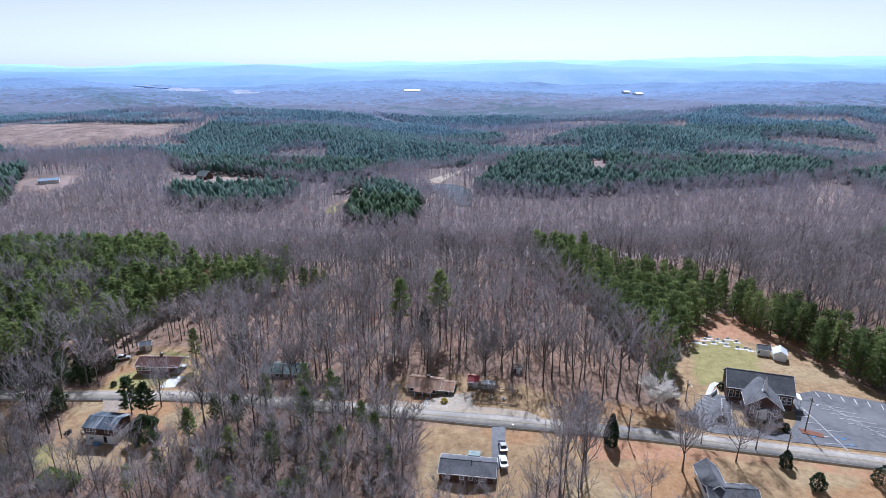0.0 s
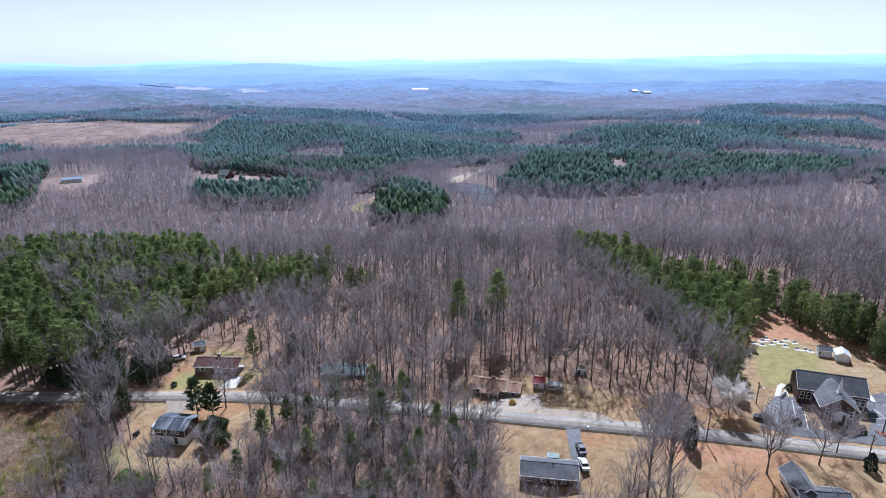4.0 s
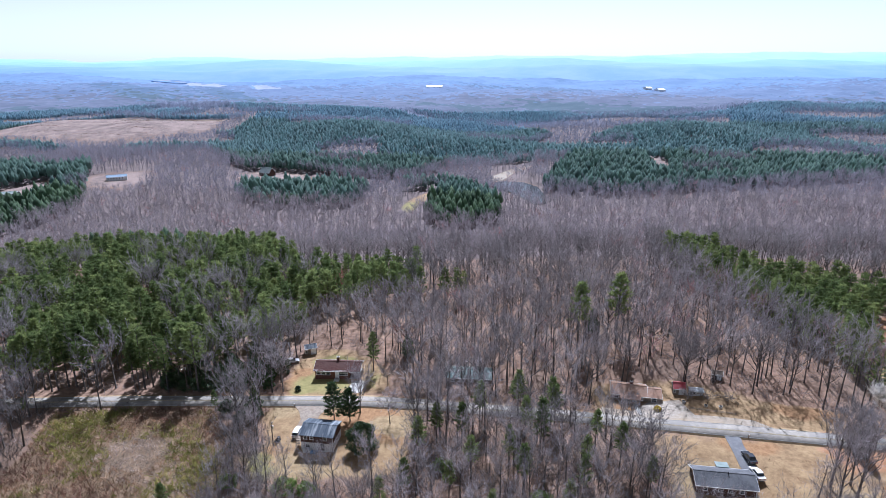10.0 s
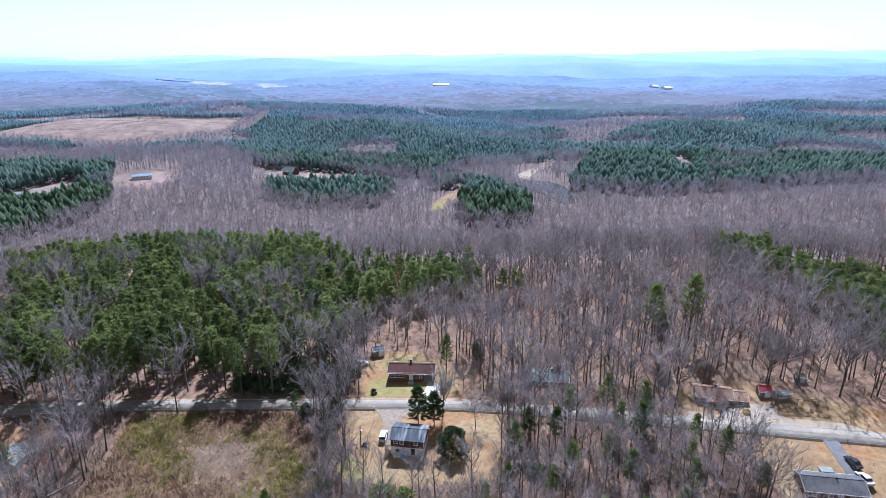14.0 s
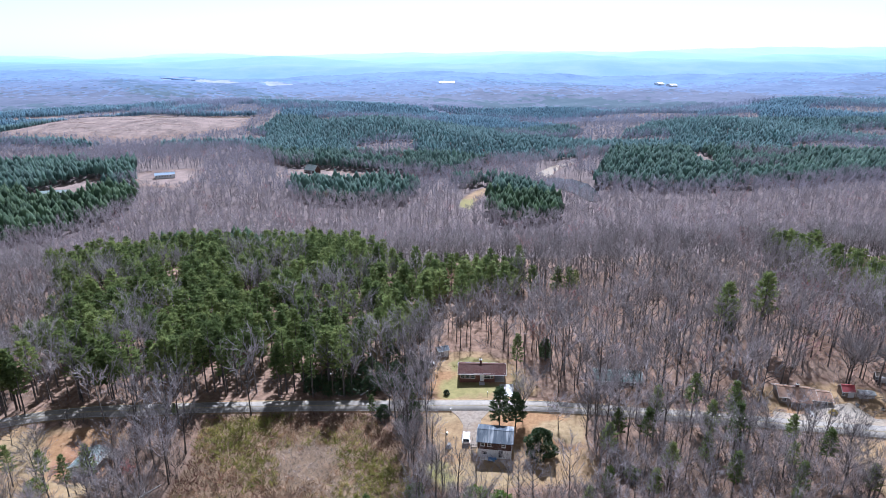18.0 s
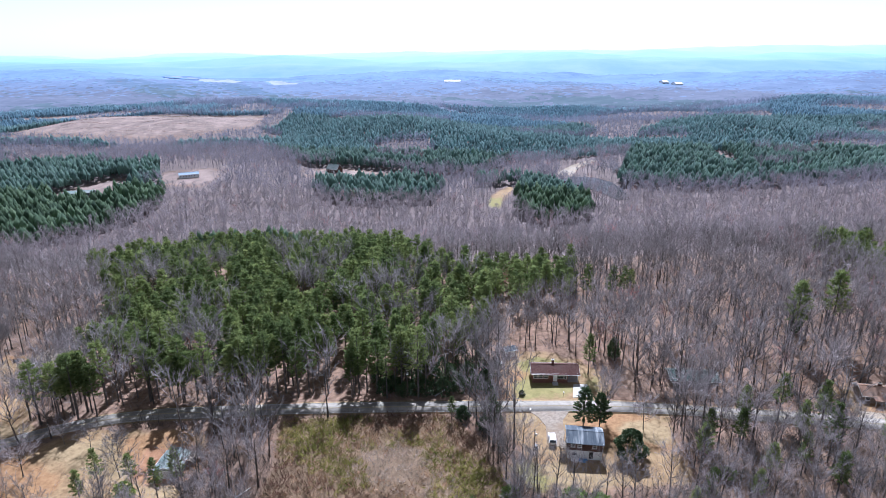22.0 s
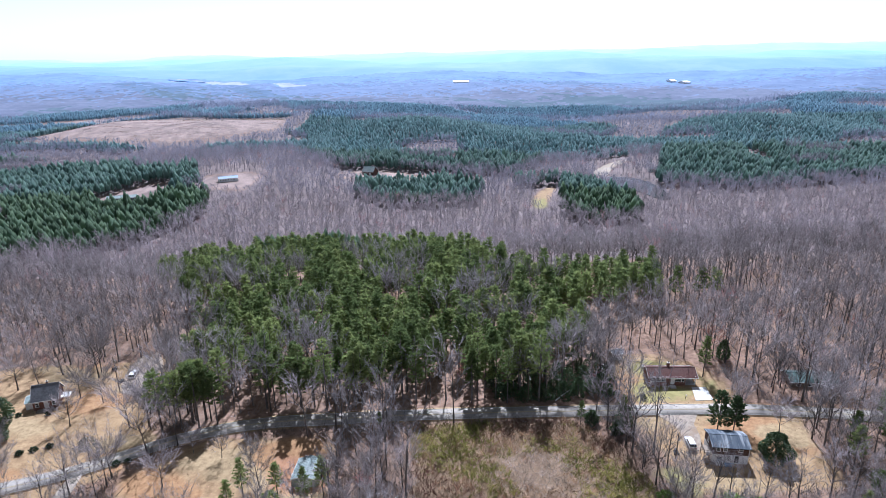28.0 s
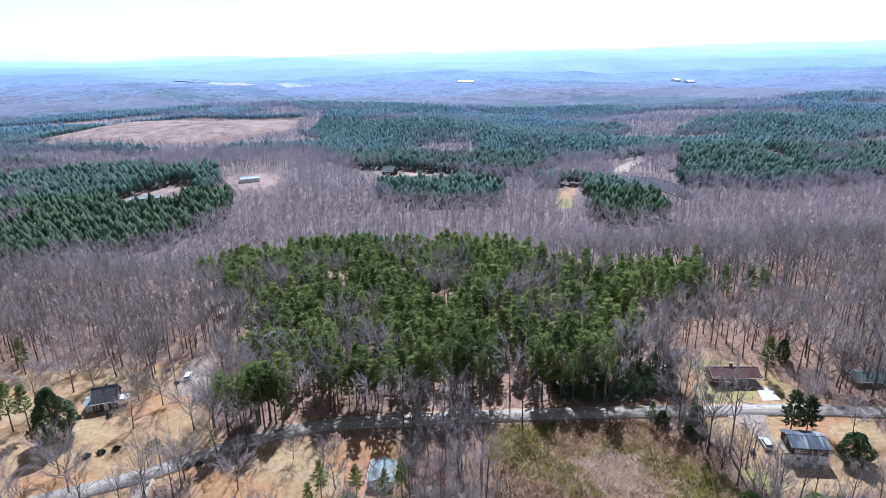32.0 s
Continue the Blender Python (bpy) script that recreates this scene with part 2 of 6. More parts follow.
def land(x, y):
    """The ground's height, for numbers or arrays."""
    x, y = np.asarray(x, float), np.asarray(y, float)
    along = np.interp(x, [-500, -300, -250, -200, -140, -100, -75, -45, -5, 15, 45, 70, 105, 200, 500], [-7, -6, -4.7, -2.6, -0.5, 0.4, 1.2, 3, 6.2, 7, 7, 6.5, 6, 5, 2])
    off = y - np.interp(x, ROAD_X, ROAD_Y)
    near = along - 0.035 * np.clip(off - 30, 0, 300) - 0.05 * np.clip(-off - 10, 0, 60)
    near += bump_at(x, y, 5, 109, 9, -2.8) + bump_at(x, y, -88, 138, 14, 0.35) + bump_at(x, y, -3, 153, 9, -1.7) + bump_at(x, y, -48, 168, 10, -1.0) + bump_at(x, y, -190, 137, 9, -3.2)
    roll = 3.2 * np.sin(x / 71 + 0.6) * np.sin(y / 83 + 1.2) + 4 * np.sin(x / 190 + y / 260) + 2.0 * np.sin(x / 37 - y / 45)
    far = -18 + roll * smooth(380, 560, y) * (0.45 + 0.35 * smooth(600, 800, y)) + 11 * smooth(1300, 1850, y)
    far += bump_at(x, y, -205, 555, 55, 3) + bump_at(x, y, -350, 505, 75, 13) + bump_at(x, y, 5, 520, 45, -3) + bump_at(x, y, -500, 850, 150, 13)
    far += bump_at(x, y, -400, 800, 60, 5) + bump_at(x, y, -560, 810, 50, 5) + bump_at(x, y, -50, 450, 30, 5) + bump_at(x, y, 180, 600, 120, 6)
    far += bump_at(x, y, -310, 1150, 170, 13) + bump_at(x, y, 420, 1000, 200, 13) - 6 * smooth(1120, 1340, y) + bump_at(x, y, -170, 840, 90, 9) + bump_at(x, y, 60, 1120, 110, -10) + bump_at(x, y, 240, 780, 90, 8) + bump_at(x, y, 700, 1250, 160, 8) + bump_at(x, y, -40, 660, 60, -5)
    far += bump_at(x, y, -600, 850, 42, 5) + bump_at(x, y, -470, 835, 42, 5) + bump_at(x, y, -535, 800, 22, -3) + 5 * smooth(950, 1150, y) * (1 - smooth(1250, 1500, y)) * np.sin(x / 105 + y / 160)
    far += 6 * smooth(600, 740, y) * (1 - smooth(1150, 1300, y)) * smooth(-380, -260, x) * np.sin(x / 88 + 1.3 * np.sin(y / 150)) * np.sin(y / 62 + x / 210)
    up = np.clip((y - 1900) / 2950, 0, 1.2)
    far += (56 + 0.0105 * x) * up ** 1.4 + smooth(1250, 1800, y) * (10 * np.sin(x / 310 + 1) * np.sin(y / 170) + 8 * np.sin(x / 230 + y / 320 + 2))
    far += bump_at(x, y, 330, 2900, 330, 30) + bump_at(x, y, 1500, 2700, 400, 22) + bump_at(x, y, -1300, 2800, 500, 18)
    back = near - 0.02 * np.clip(40 - y, 0, 500)
    k = smooth(255, 370, y)
    return back * (1 - k) + far * k


def ground_z(x, y):
    return float(land(x, y))


def inside(poly, x, y):
    """Which of the points lie in the polygon."""
    x, y = np.asarray(x, float), np.asarray(y, float)
    res = np.zeros(x.shape, bool)
    for (x0, y0), (x1, y1) in zip(poly, poly[1:] + poly[:1]):
        if y0 != y1:
            res ^= ((y0 > y) != (y1 > y)) & (x < (x1 - x0) * (y - y0) / (y1 - y0) + x0)
    return res


def mesh_of(name, verts, faces, mats, index=None, tint=None):
    """A mesh from arrays: faces all triangles or all quads."""
    me = bpy.data.meshes.new(name)
    faces = np.asarray(faces, np.int32)
    k = faces.shape[1]
    me.vertices.add(len(verts))
    me.vertices.foreach_set("co", np.asarray(verts, np.float32).ravel())
    me.loops.add(faces.size)
    me.loops.foreach_set("vertex_index", faces.ravel())
    me.polygons.add(len(faces))
    me.polygons.foreach_set("loop_start", np.arange(0, faces.size, k, dtype=np.int32))
    for m in mats:
        me.materials.append(m)
    if index is not None:
        me.polygons.foreach_set("material_index", np.asarray(index, np.int32))
    if tint is not None:
        me.attributes.new("tint", "FLOAT", "POINT").data.foreach_set("value", np.asarray(tint, np.float32))
    me.update(calc_edges=True)
    return me


# what covers the ground
CHURCHYARD = [(101, 207), (90, 193), (77, 178), (68, 160), (63, 144), (58, 129), (100, 119), (150, 108), (150, 118), (133, 132), (122, 147), (116, 166), (109, 186)]
YARD_A = [(-6, 134), (-7, 104), (13, 104), (24, 112), (24, 128)]
YARD_B = [(-108, 153), (-103, 140), (-102, 127), (-97, 122.5), (-78, 122), (-72, 124), (-65, 122), (-62, 152)]
YARD_C = [(-103, 158), (-103.5, 168), (-104, 173), (-103, 183), (-98, 187.5), (-88, 186), (-78, 180), (-72, 166), (-74, 157)]
YARD_D = [(-16, 141), (-15, 158), (6, 160), (30, 146), (62, 136), (60, 128), (16, 134)]
YARD_E = [(22, 129), (28, 96), (120, 84), (140, 106), (58, 124)]
YARD_F = [(-345, 200), (-330, 130), (-300, 112), (-258, 124), (-236, 140), (-231, 151.5), (-240, 160), (-246, 184), (-250, 203), (-270, 198)]
YARD_G = [(-222, 150), (-236, 136), (-230, 118), (-184.5, 122), (-183.5, 148), (-196, 152)]
FIELD = [(-166, 152), (-163, 132), (-165, 104), (-150, 92), (-112, 100), (-107, 124), (-112, 142), (-122, 153)]
LOT_BLUE = [(-358, 508), (-322, 532), (-305, 522), (-306, 468), (-338, 470)]
LOT_RED = [(-420, 460), (-388, 494), (-368, 490), (-372, 446), (-402, 444)]
LOT_RIDGE = [(-248, 548), (-215, 566), (-160, 545), (-160, 536), (-200, 524), (-246, 526)]
MEADOW = [(-90, 440), (-84, 470), (-66, 510), (-58, 508), (-68, 474), (-81, 432)]
POND = [(-20, 534), (-4, 545), (14, 540), (24, 522), (25, 490), (22, 462), (12, 458), (4, 486), (-4, 505)]
DAM = [(-16, 556), (-12, 574), (8, 606), (30, 625), (34, 616), (12, 590), (2, 566), (-4, 552)]
CUT = [(-700, 800), (-650, 925), (-560, 905), (-470, 890), (-370, 900), (-366, 800), (-420, 745), (-470, 716), (-590, 755)]
CUT_FAR = [(-900, 980), (-820, 1080), (-640, 1090), (-600, 1000), (-700, 960)]
BREAK = [(150, 585), (156, 640), (169, 640), (162, 585)]
FAR_FIELD = [(296, 490), (340, 528), (352, 508), (316, 460)]
STAND_ROAD = [(-290, 284), (-270, 322), (-246, 344), (-216, 350), (-180, 330), (-150, 312), (-124, 272), (-100, 257), (-72, 253), (-55, 240), (-48, 230), (-56, 222), (-84, 226), (-103, 211), (-107, 192), (-120, 178), (-126, 170), (-150, 161.5), (-190, 161.5), (-208, 160.5), (-222, 155.5), (-232, 161), (-236, 180), (-244, 200), (-252, 230), (-272, 255)]
LOW_WOODS = [(-126, 206), (-106, 186), (-60, 194), (-34, 214), (-40, 240), (-56, 222), (-84, 226), (-103, 211)]
STAND_CHURCH = [(40, 262), (60, 274), (80, 238), (104, 228), (117, 212), (101, 207), (90, 193), (77, 178), (68, 160), (63, 145), (60, 150), (60, 172), (55, 200), (46, 235)]
STAND_CHURCH_EAST = [(101, 207), (109, 186), (116, 166), (122, 147), (133, 132), (146, 128), (140, 150), (132, 170), (122, 192), (112, 212)]
STAND_KNOLL = [(-94, 512), (-82, 536), (-45, 526), (-25, 482), (-13, 440), (-22, 400), (-60, 394), (-72, 425), (-62, 470), (-56, 512)]
STAND_WEST = [(-640, 560), (-484, 600), (-366, 530), (-330, 462), (-318, 420), (-334, 369), (-390, 318), (-470, 330), (-640, 420)]
STAND_RIDGE = [(-480, 1160), (-352, 1260), (-100, 1150), (20, 1040), (92, 846), (0, 720), (-90, 560), (-160, 560), (-244, 570), (-330, 690), (-410, 640), (-420, 720), (-340, 800), (-340, 940)]
STAND_YOUNG = [(-225, 520), (-150, 530), (-118, 500), (-130, 452), (-192, 446), (-222, 470)]
STAND_EAST = [(128, 790), (300, 980), (451, 1100), (640, 980), (560, 760), (350, 560), (195, 500), (90, 480), (24, 505), (60, 600)]
STAND_EAST_NEAR = [(230, 330), (330, 400), (480, 430), (520, 380), (380, 300), (280, 280)]
STAND_EAST_FAR = [(360, 560), (520, 640), (640, 600), (520, 500), (400, 480)]
STAND_CUT = [(-1100, 900), (-760, 940), (-620, 1080), (-480, 960), (-520, 1150), (-900, 1250), (-1150, 1100)]
STAND_WEST_FAR = [(-1000, 640), (-720, 760), (-560, 720), (-480, 690), (-560, 640), (-760, 560)]
STAND_CREST = [(-720, 965), (-600, 958), (-540, 948), (-450, 908), (-380, 910), (-360, 960), (-420, 1010), (-560, 1030), (-700, 1040)]
STAND_EAST_RIDGE = [(150, 1150), (400, 1230), (900, 1200), (1050, 1080), (700, 1030), (400, 1060), (160, 1080)]
DISTANT_FIELDS = [[(-1150, 2290), (-1000, 2260), (-720, 1940), (-735, 1850), (-900, 1980)], [(-700, 2030), (-640, 1980), (-545, 1820), (-600, 1780)]]
PINES = [STAND_ROAD, STAND_CHURCH, STAND_CHURCH_EAST, STAND_KNOLL, STAND_WEST, STAND_RIDGE, STAND_YOUNG, STAND_EAST, STAND_EAST_NEAR, STAND_EAST_FAR, STAND_CUT, STAND_WEST_FAR, STAND_CREST, STAND_EAST_RIDGE]
CLEAR = [CHURCHYARD, YARD_A, YARD_B, YARD_C, YARD_D, YARD_E, YARD_F, YARD_G, FIELD, LOT_BLUE, LOT_RED, LOT_RIDGE, MEADOW, POND, DAM, CUT, CUT_FAR, BREAK, FAR_FIELD]


def open_ground(x, y):
    res = np.abs(y - np.interp(x, ROAD_X, ROAD_Y) - 0.5) < 4.0
    for poly in CLEAR:
        res |= inside(poly, x, y)
    return res


def verge(x, y):
    """Shrinks trees south of the valley's clearings to fit the camera's view: a factor on the trees' size."""
    k = np.ones(np.shape(x))
    for poly in (LOT_BLUE, LOT_RED, LOT_RIDGE, MEADOW, DAM, CUT, BREAK):
        for d in (20, 10) if poly in (LOT_RED, LOT_RIDGE) else (40, 30, 20, 10):
            k = np.where(inside(poly, x + (x + 90) / y * d, y + d), np.minimum(k, 0.28 + 0.013 * d), k)
    return k


def under_pines(x, y):
    res = np.zeros(np.shape(x), bool)
    for poly in PINES:
        res |= inside(poly, x, y)
    return res


# ---- ground ----
def spread(*runs):
    return np.concatenate([np.arange(a, b, s) for a, b, s in runs])


GX = spread((-3900, -900, 150), (-900, -420, 24), (-420, -345, 6), (-345, 200, 2), (200, 420, 8), (420, 1000, 30), (1000, 3901, 145))
GY = spread((-500, 60, 40), (60, 90, 5), (90, 215, 2), (215, 330, 5), (330, 660, 8), (660, 1400, 20), (1400, 2400, 40), (2400, 4801, 80))
gx, gy = np.meshgrid(GX, GY)
gz = land(gx, gy)
cols = len(GX)
idx = (np.arange(len(GY) - 1)[:, None] * cols + np.arange(cols - 1)[None, :]).ravel()
ground_mesh = mesh_of("ground", np.stack([gx.ravel(), gy.ravel(), gz.ravel()], 1), np.stack([idx, idx + 1, idx + 1 + cols, idx + cols], 1), [])


def cover(*polys):
    res = np.zeros(gx.size, np.float32)
    for p in polys:
        res = np.maximum(res, inside(p, gx.ravel(), gy.ravel()).astype(np.float32))
    return res


COVERS = {
    "dry_grass": cover(YARD_A, YARD_B, YARD_C, YARD_D, YARD_E, YARD_F, YARD_G, CHURCHYARD, LOT_RIDGE, FAR_FIELD, MEADOW),
    "green_grass": cover([(-104.2, 160), (-101, 168), (-97, 171), (-83.4, 166), (-85.8, 159.8)], [(-81, 167.5), (-80.4, 159.5), (-75.5, 160.5), (-76, 173), (-79, 173)], [(-98, 173), (-97, 184), (-86, 184), (-82, 174)], [(70, 150), (80, 178), (96, 190), (100, 172), (92, 152)], [(-106, 134), (-104, 124), (-96, 122), (-98, 132)], [(-92, 436), (-86, 466), (-74, 462), (-78, 424)]),
    "clay": cover([(78, 180), (90, 194), (103, 209), (122, 182), (136, 164), (118, 160), (112, 176), (98, 184)], [(30, 127), (34, 118), (75, 116), (105, 108), (103, 113), (58, 123)], [(-199, 146), (-200, 131), (-184, 130), (-184, 146)]),
    "leafy": cover(YARD_A, YARD_B, YARD_D, YARD_E, YARD_F, YARD_G, YARD_C) * (np.sin(gx / 6.3 + 1.6 * np.sin(gy / 7.1)) + np.sin(gy / 5.2 + 1.3 * np.sin(gx / 9.4)) > 0.55).ravel(),
    "bleached": cover(YARD_A, YARD_B, YARD_E, YARD_F, YARD_G, CHURCHYARD) * (np.sin(gx / 7.7 + 2.1 * np.sin(gy / 5.3) + 2) + np.sin(gy / 4.4 + gx / 12.0) > 0.75).ravel(),
    "slash": cover(CUT, CUT_FAR, LOT_RED, LOT_BLUE, LOT_RIDGE, DAM, BREAK, FAR_FIELD, *DISTANT_FIELDS),
    "brush": cover(FIELD),
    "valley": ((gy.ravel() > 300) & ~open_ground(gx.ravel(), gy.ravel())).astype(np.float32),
    # far ground that takes the painted haze colour
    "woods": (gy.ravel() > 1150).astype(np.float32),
}
for key, values in COVERS.items():
    grid = np.array(values, np.float32).reshape(gx.shape)
    for _ in range(3):
        grid[1:-1, 1:-1] = (grid[1:-1, 1:-1] * 2 + grid[:-2, 1:-1] + grid[2:, 1:-1] + grid[1:-1, :-2] + grid[1:-1, 2:]) / 6
    values = grid.ravel()
    ground_mesh.attributes.new(key, "FLOAT", "POINT").data.foreach_set("value", values)
GROUND = material("ground_cover", (0.165, 0.10, 0.066), (0.315, 0.205, 0.14), 0.6, 0.95, 1.0, wear=(0.21, 0.145, 0.105), wear_scale=0.05)
gt = GROUND.node_tree
link = gt.nodes["Principled BSDF"].inputs["Base Color"].links[0]
stack = link.from_socket
gpos = gt.nodes.new("ShaderNodeNewGeometry")


def layer(base, key, a, b, scale, edge=0.5):
    att = gt.nodes.new("ShaderNodeAttribute")
    att.attribute_name = key
    n, n2 = gt.nodes.new("ShaderNodeTexNoise"), gt.nodes.new("ShaderNodeTexNoise")
    n.inputs["Scale"].default_value, n.inputs["Detail"].default_value, n.inputs["Roughness"].default_value = scale, 9, 0.78
    n2.inputs["Scale"].default_value, n2.inputs["Detail"].default_value = 0.25, 5
    for q in (n, n2):
        gt.links.new(gpos.outputs["Position"], q.inputs["Vector"])
    col = gt.nodes.new("ShaderNodeMix")
    col.data_type = "RGBA"
    col.inputs[6].default_value, col.inputs[7].default_value = (*a, 1), (*b, 1)
    rr = gt.nodes.new("ShaderNodeMapRange")
    rr.inputs[1].default_value, rr.inputs[2].default_value = 0.35, 0.65
    gt.links.new(n.outputs[0], rr.inputs[0])
    gt.links.new(rr.outputs[0], col.inputs[0])
    add = gt.nodes.new("ShaderNodeMath")
    add.operation = "MULTIPLY_ADD"
    add.inputs[1].default_value, add.inputs[2].default_value = edge * 1.2, -0.6 * edge
    gt.links.new(n2.outputs[0], add.inputs[0])
    s = gt.nodes.new("ShaderNodeMath")
    gt.links.new(att.outputs["Fac"], s.inputs[0])
    gt.links.new(add.outputs[0], s.inputs[1])
    r = gt.nodes.new("ShaderNodeMapRange")
    r.inputs[1].default_value, r.inputs[2].default_value = 0.4, 0.75
    gt.links.new(s.outputs[0], r.inputs[0])
    mix = gt.nodes.new("ShaderNodeMix")
    mix.data_type = "RGBA"
    gt.links.new(r.outputs[0], mix.inputs[0])
    gt.links.new(base, mix.inputs[6])
    gt.links.new(col.outputs[2], mix.inputs[7])
    return mix.outputs[2]


stack = layer(stack, "dry_grass", (0.18, 0.11, 0.055), (0.41, 0.285, 0.15), 0.35, 0.9)
stack = layer(stack, "leafy", (0.22, 0.115, 0.052), (0.40, 0.245, 0.12), 0.7, 0.9)
stack = layer(stack, "bleached", (0.22, 0.155, 0.08), (0.42, 0.31, 0.17), 0.6, 0.9)
stack = layer(stack, "green_grass", (0.19, 0.17, 0.06), (0.32, 0.275, 0.11), 0.4, 0.9)
stack = layer(stack, "clay", (0.26, 0.125, 0.06), (0.45, 0.26, 0.15), 0.5, 1.0)
stack = layer(stack, "brush", (0.135, 0.09, 0.055), (0.28, 0.195, 0.12), 0.3, 0.9)
stack = layer(stack, "slash", (0.115, 0.085, 0.075), (0.36, 0.27, 0.23), 0.05, 0.9)
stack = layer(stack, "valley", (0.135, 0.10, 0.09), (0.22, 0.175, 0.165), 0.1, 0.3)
# distance haze put into the ground's colour as blue-grey
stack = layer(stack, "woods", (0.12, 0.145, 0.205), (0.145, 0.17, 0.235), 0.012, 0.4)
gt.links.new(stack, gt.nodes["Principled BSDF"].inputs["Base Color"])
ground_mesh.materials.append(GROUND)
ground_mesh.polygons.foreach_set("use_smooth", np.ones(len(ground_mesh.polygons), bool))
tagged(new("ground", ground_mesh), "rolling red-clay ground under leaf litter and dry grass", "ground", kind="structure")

# hills of the far distance, up to the horizon, their haze painted as emission
HX, HY = np.arange(-3900, 3901, 60.0), np.arange(2250, 4801, 50.0)
hx, hy = np.meshgrid(HX, HY)
hz = land(hx, hy) + 5 + 3 * smooth(2250, 2500, hy) + smooth(2300, 2700, hy) * (8 * (1 + np.sin(hy / 105 + 2.2 * np.sin(hx / 420) + hx / 700)) + 5 * (1 + np.sin(hx / 167 + hy / 131) * np.sin(hy / 143 - hx / 311)))
hi = (np.arange(len(HY) - 1)[:, None] * len(HX) + np.arange(len(HX) - 1)[None, :]).ravel()
hill_mesh = mesh_of("backdrop", np.stack([hx.ravel(), hy.ravel(), hz.ravel()], 1), np.stack([hi, hi + 1, hi + 1 + len(HX), hi + len(HX)], 1), [HAZED_HILLS])
# haze as a blue glow, paler and brighter towards the horizon
dt = HAZED_HILLS.node_tree
sep, far_on, haze_glow = dt.nodes.new("ShaderNodeSeparateXYZ"), dt.nodes.new("ShaderNodeMapRange"), dt.nodes.new("ShaderNodeMix")
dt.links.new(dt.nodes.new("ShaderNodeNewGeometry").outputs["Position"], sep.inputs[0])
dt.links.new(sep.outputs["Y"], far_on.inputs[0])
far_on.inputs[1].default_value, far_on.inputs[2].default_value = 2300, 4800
haze_glow.data_type = "RGBA"
haze_glow.inputs[6].default_value, haze_glow.inputs[7].default_value = (0.12, 0.205, 0.37, 1), (0.38, 0.62, 0.72, 1)
dt.links.new(far_on.outputs[0], haze_glow.inputs[0])
dt.links.new(haze_glow.outputs[2], dt.nodes["Principled BSDF"].inputs["Emission Color"])
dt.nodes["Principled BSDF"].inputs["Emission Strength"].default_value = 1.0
hill_mesh.polygons.foreach_set("use_smooth", np.ones(len(hill_mesh.polygons), bool))
tagged(new("backdrop", hill_mesh), "wooded hills with haze painted on as pale blue glow up to the horizon", "hills", kind="structure")


def ribbon(name, line, width, mat, lift=0.08, label="", category="road", kind="structure", step=2.0, side=0.0, parent=None):
    """A strip laid over the ground along a line of points, with a small edge."""
    pts = np.array(line, float)
    seg = np.hypot(*np.diff(pts, axis=0).T)
    d = np.r_[0, np.cumsum(seg)]
    s = np.linspace(0, d[-1], max(2, int(d[-1] / step)))
    px, py = np.interp(s, d, pts[:, 0]), np.interp(s, d, pts[:, 1])
    if len(s) > 12:
        k = np.ones(7) / 7
        px[3:-3], py[3:-3] = np.convolve(px, k, "valid"), np.convolve(py, k, "valid")
    tx, ty = np.gradient(px), np.gradient(py)
    n = np.hypot(tx, ty)
    nx, ny = -ty / n, tx / n
    rows = []
    for o, dz in ((-width / 2, -0.25), (-width / 2, 0), (0, 0.03), (width / 2, 0), (width / 2, -0.25)):
        qx, qy = px + nx * (o + side), py + ny * (o + side)
        rows.append(np.stack([qx, qy, land(qx, qy) + lift + dz], 1))
    v = np.concatenate(rows)
    m = len(s)
    f = [(a * m + i, (a + 1) * m + i, (a + 1) * m + i + 1, a * m + i + 1) for a in range(4) for i in range(m - 1)]
    me = mesh_of(name, v, np.array(f)[:, ::-1], [mat])
    ob = new(name, me)
    if parent:
        ob.parent = parent
        return ob
    return tagged(ob, label, category, kind=kind)


ribbon("track", [(-750, 922), (-690, 936), (-640, 946), (-600, 944), (-548, 934), (-500, 906), (-449, 884), (-410, 886), (-377, 897)], 6.0, PALE_EARTH, 0.4, "pale logging track along the cleared crest", "track", step=8)
ribbon("verge", ROAD, 6.6, VERGE, 0.05, "sandy road verge of pale earth and dry grass", "verge")
road = ribbon("road", ROAD, 5.2, ASPHALT, 0.1, "two-lane country road of worn pale grey asphalt")
for o in (-0.14, 0.14):
    ribbon("centre_line", ROAD, 0.12, YELLOW, 0.15, side=o, parent=road)
for o in (-2.4, 2.4):
    ribbon("edge_line", ROAD, 0.1, LINE, 0.14, side=o, parent=road)


# ---- trees ----
rng = np.random.default_rng(7)


class Soup:
    """Gathers triangles of two materials."""

    def __init__(self):
        self.v, self.f, self.m = [], [], []
        self.n = 0

    def add(self, v, f, m):
        self.v.append(np.asarray(v, float))
        self.f.append(np.asarray(f, int) + self.n)
        self.m.append(np.full(len(f), m))
        self.n += len(v)

    def arrays(self):
        return np.concatenate(self.v), np.concatenate(self.f), np.concatenate(self.m)

    def only(self, *which):
        v, f, k = self.arrays()
        sel = np.isin(k, which)
        used, inv = np.unique(f[sel], return_inverse=True)
        return v[used], inv.reshape(-1, 3), np.where(k[sel] == 2, 1, 0)


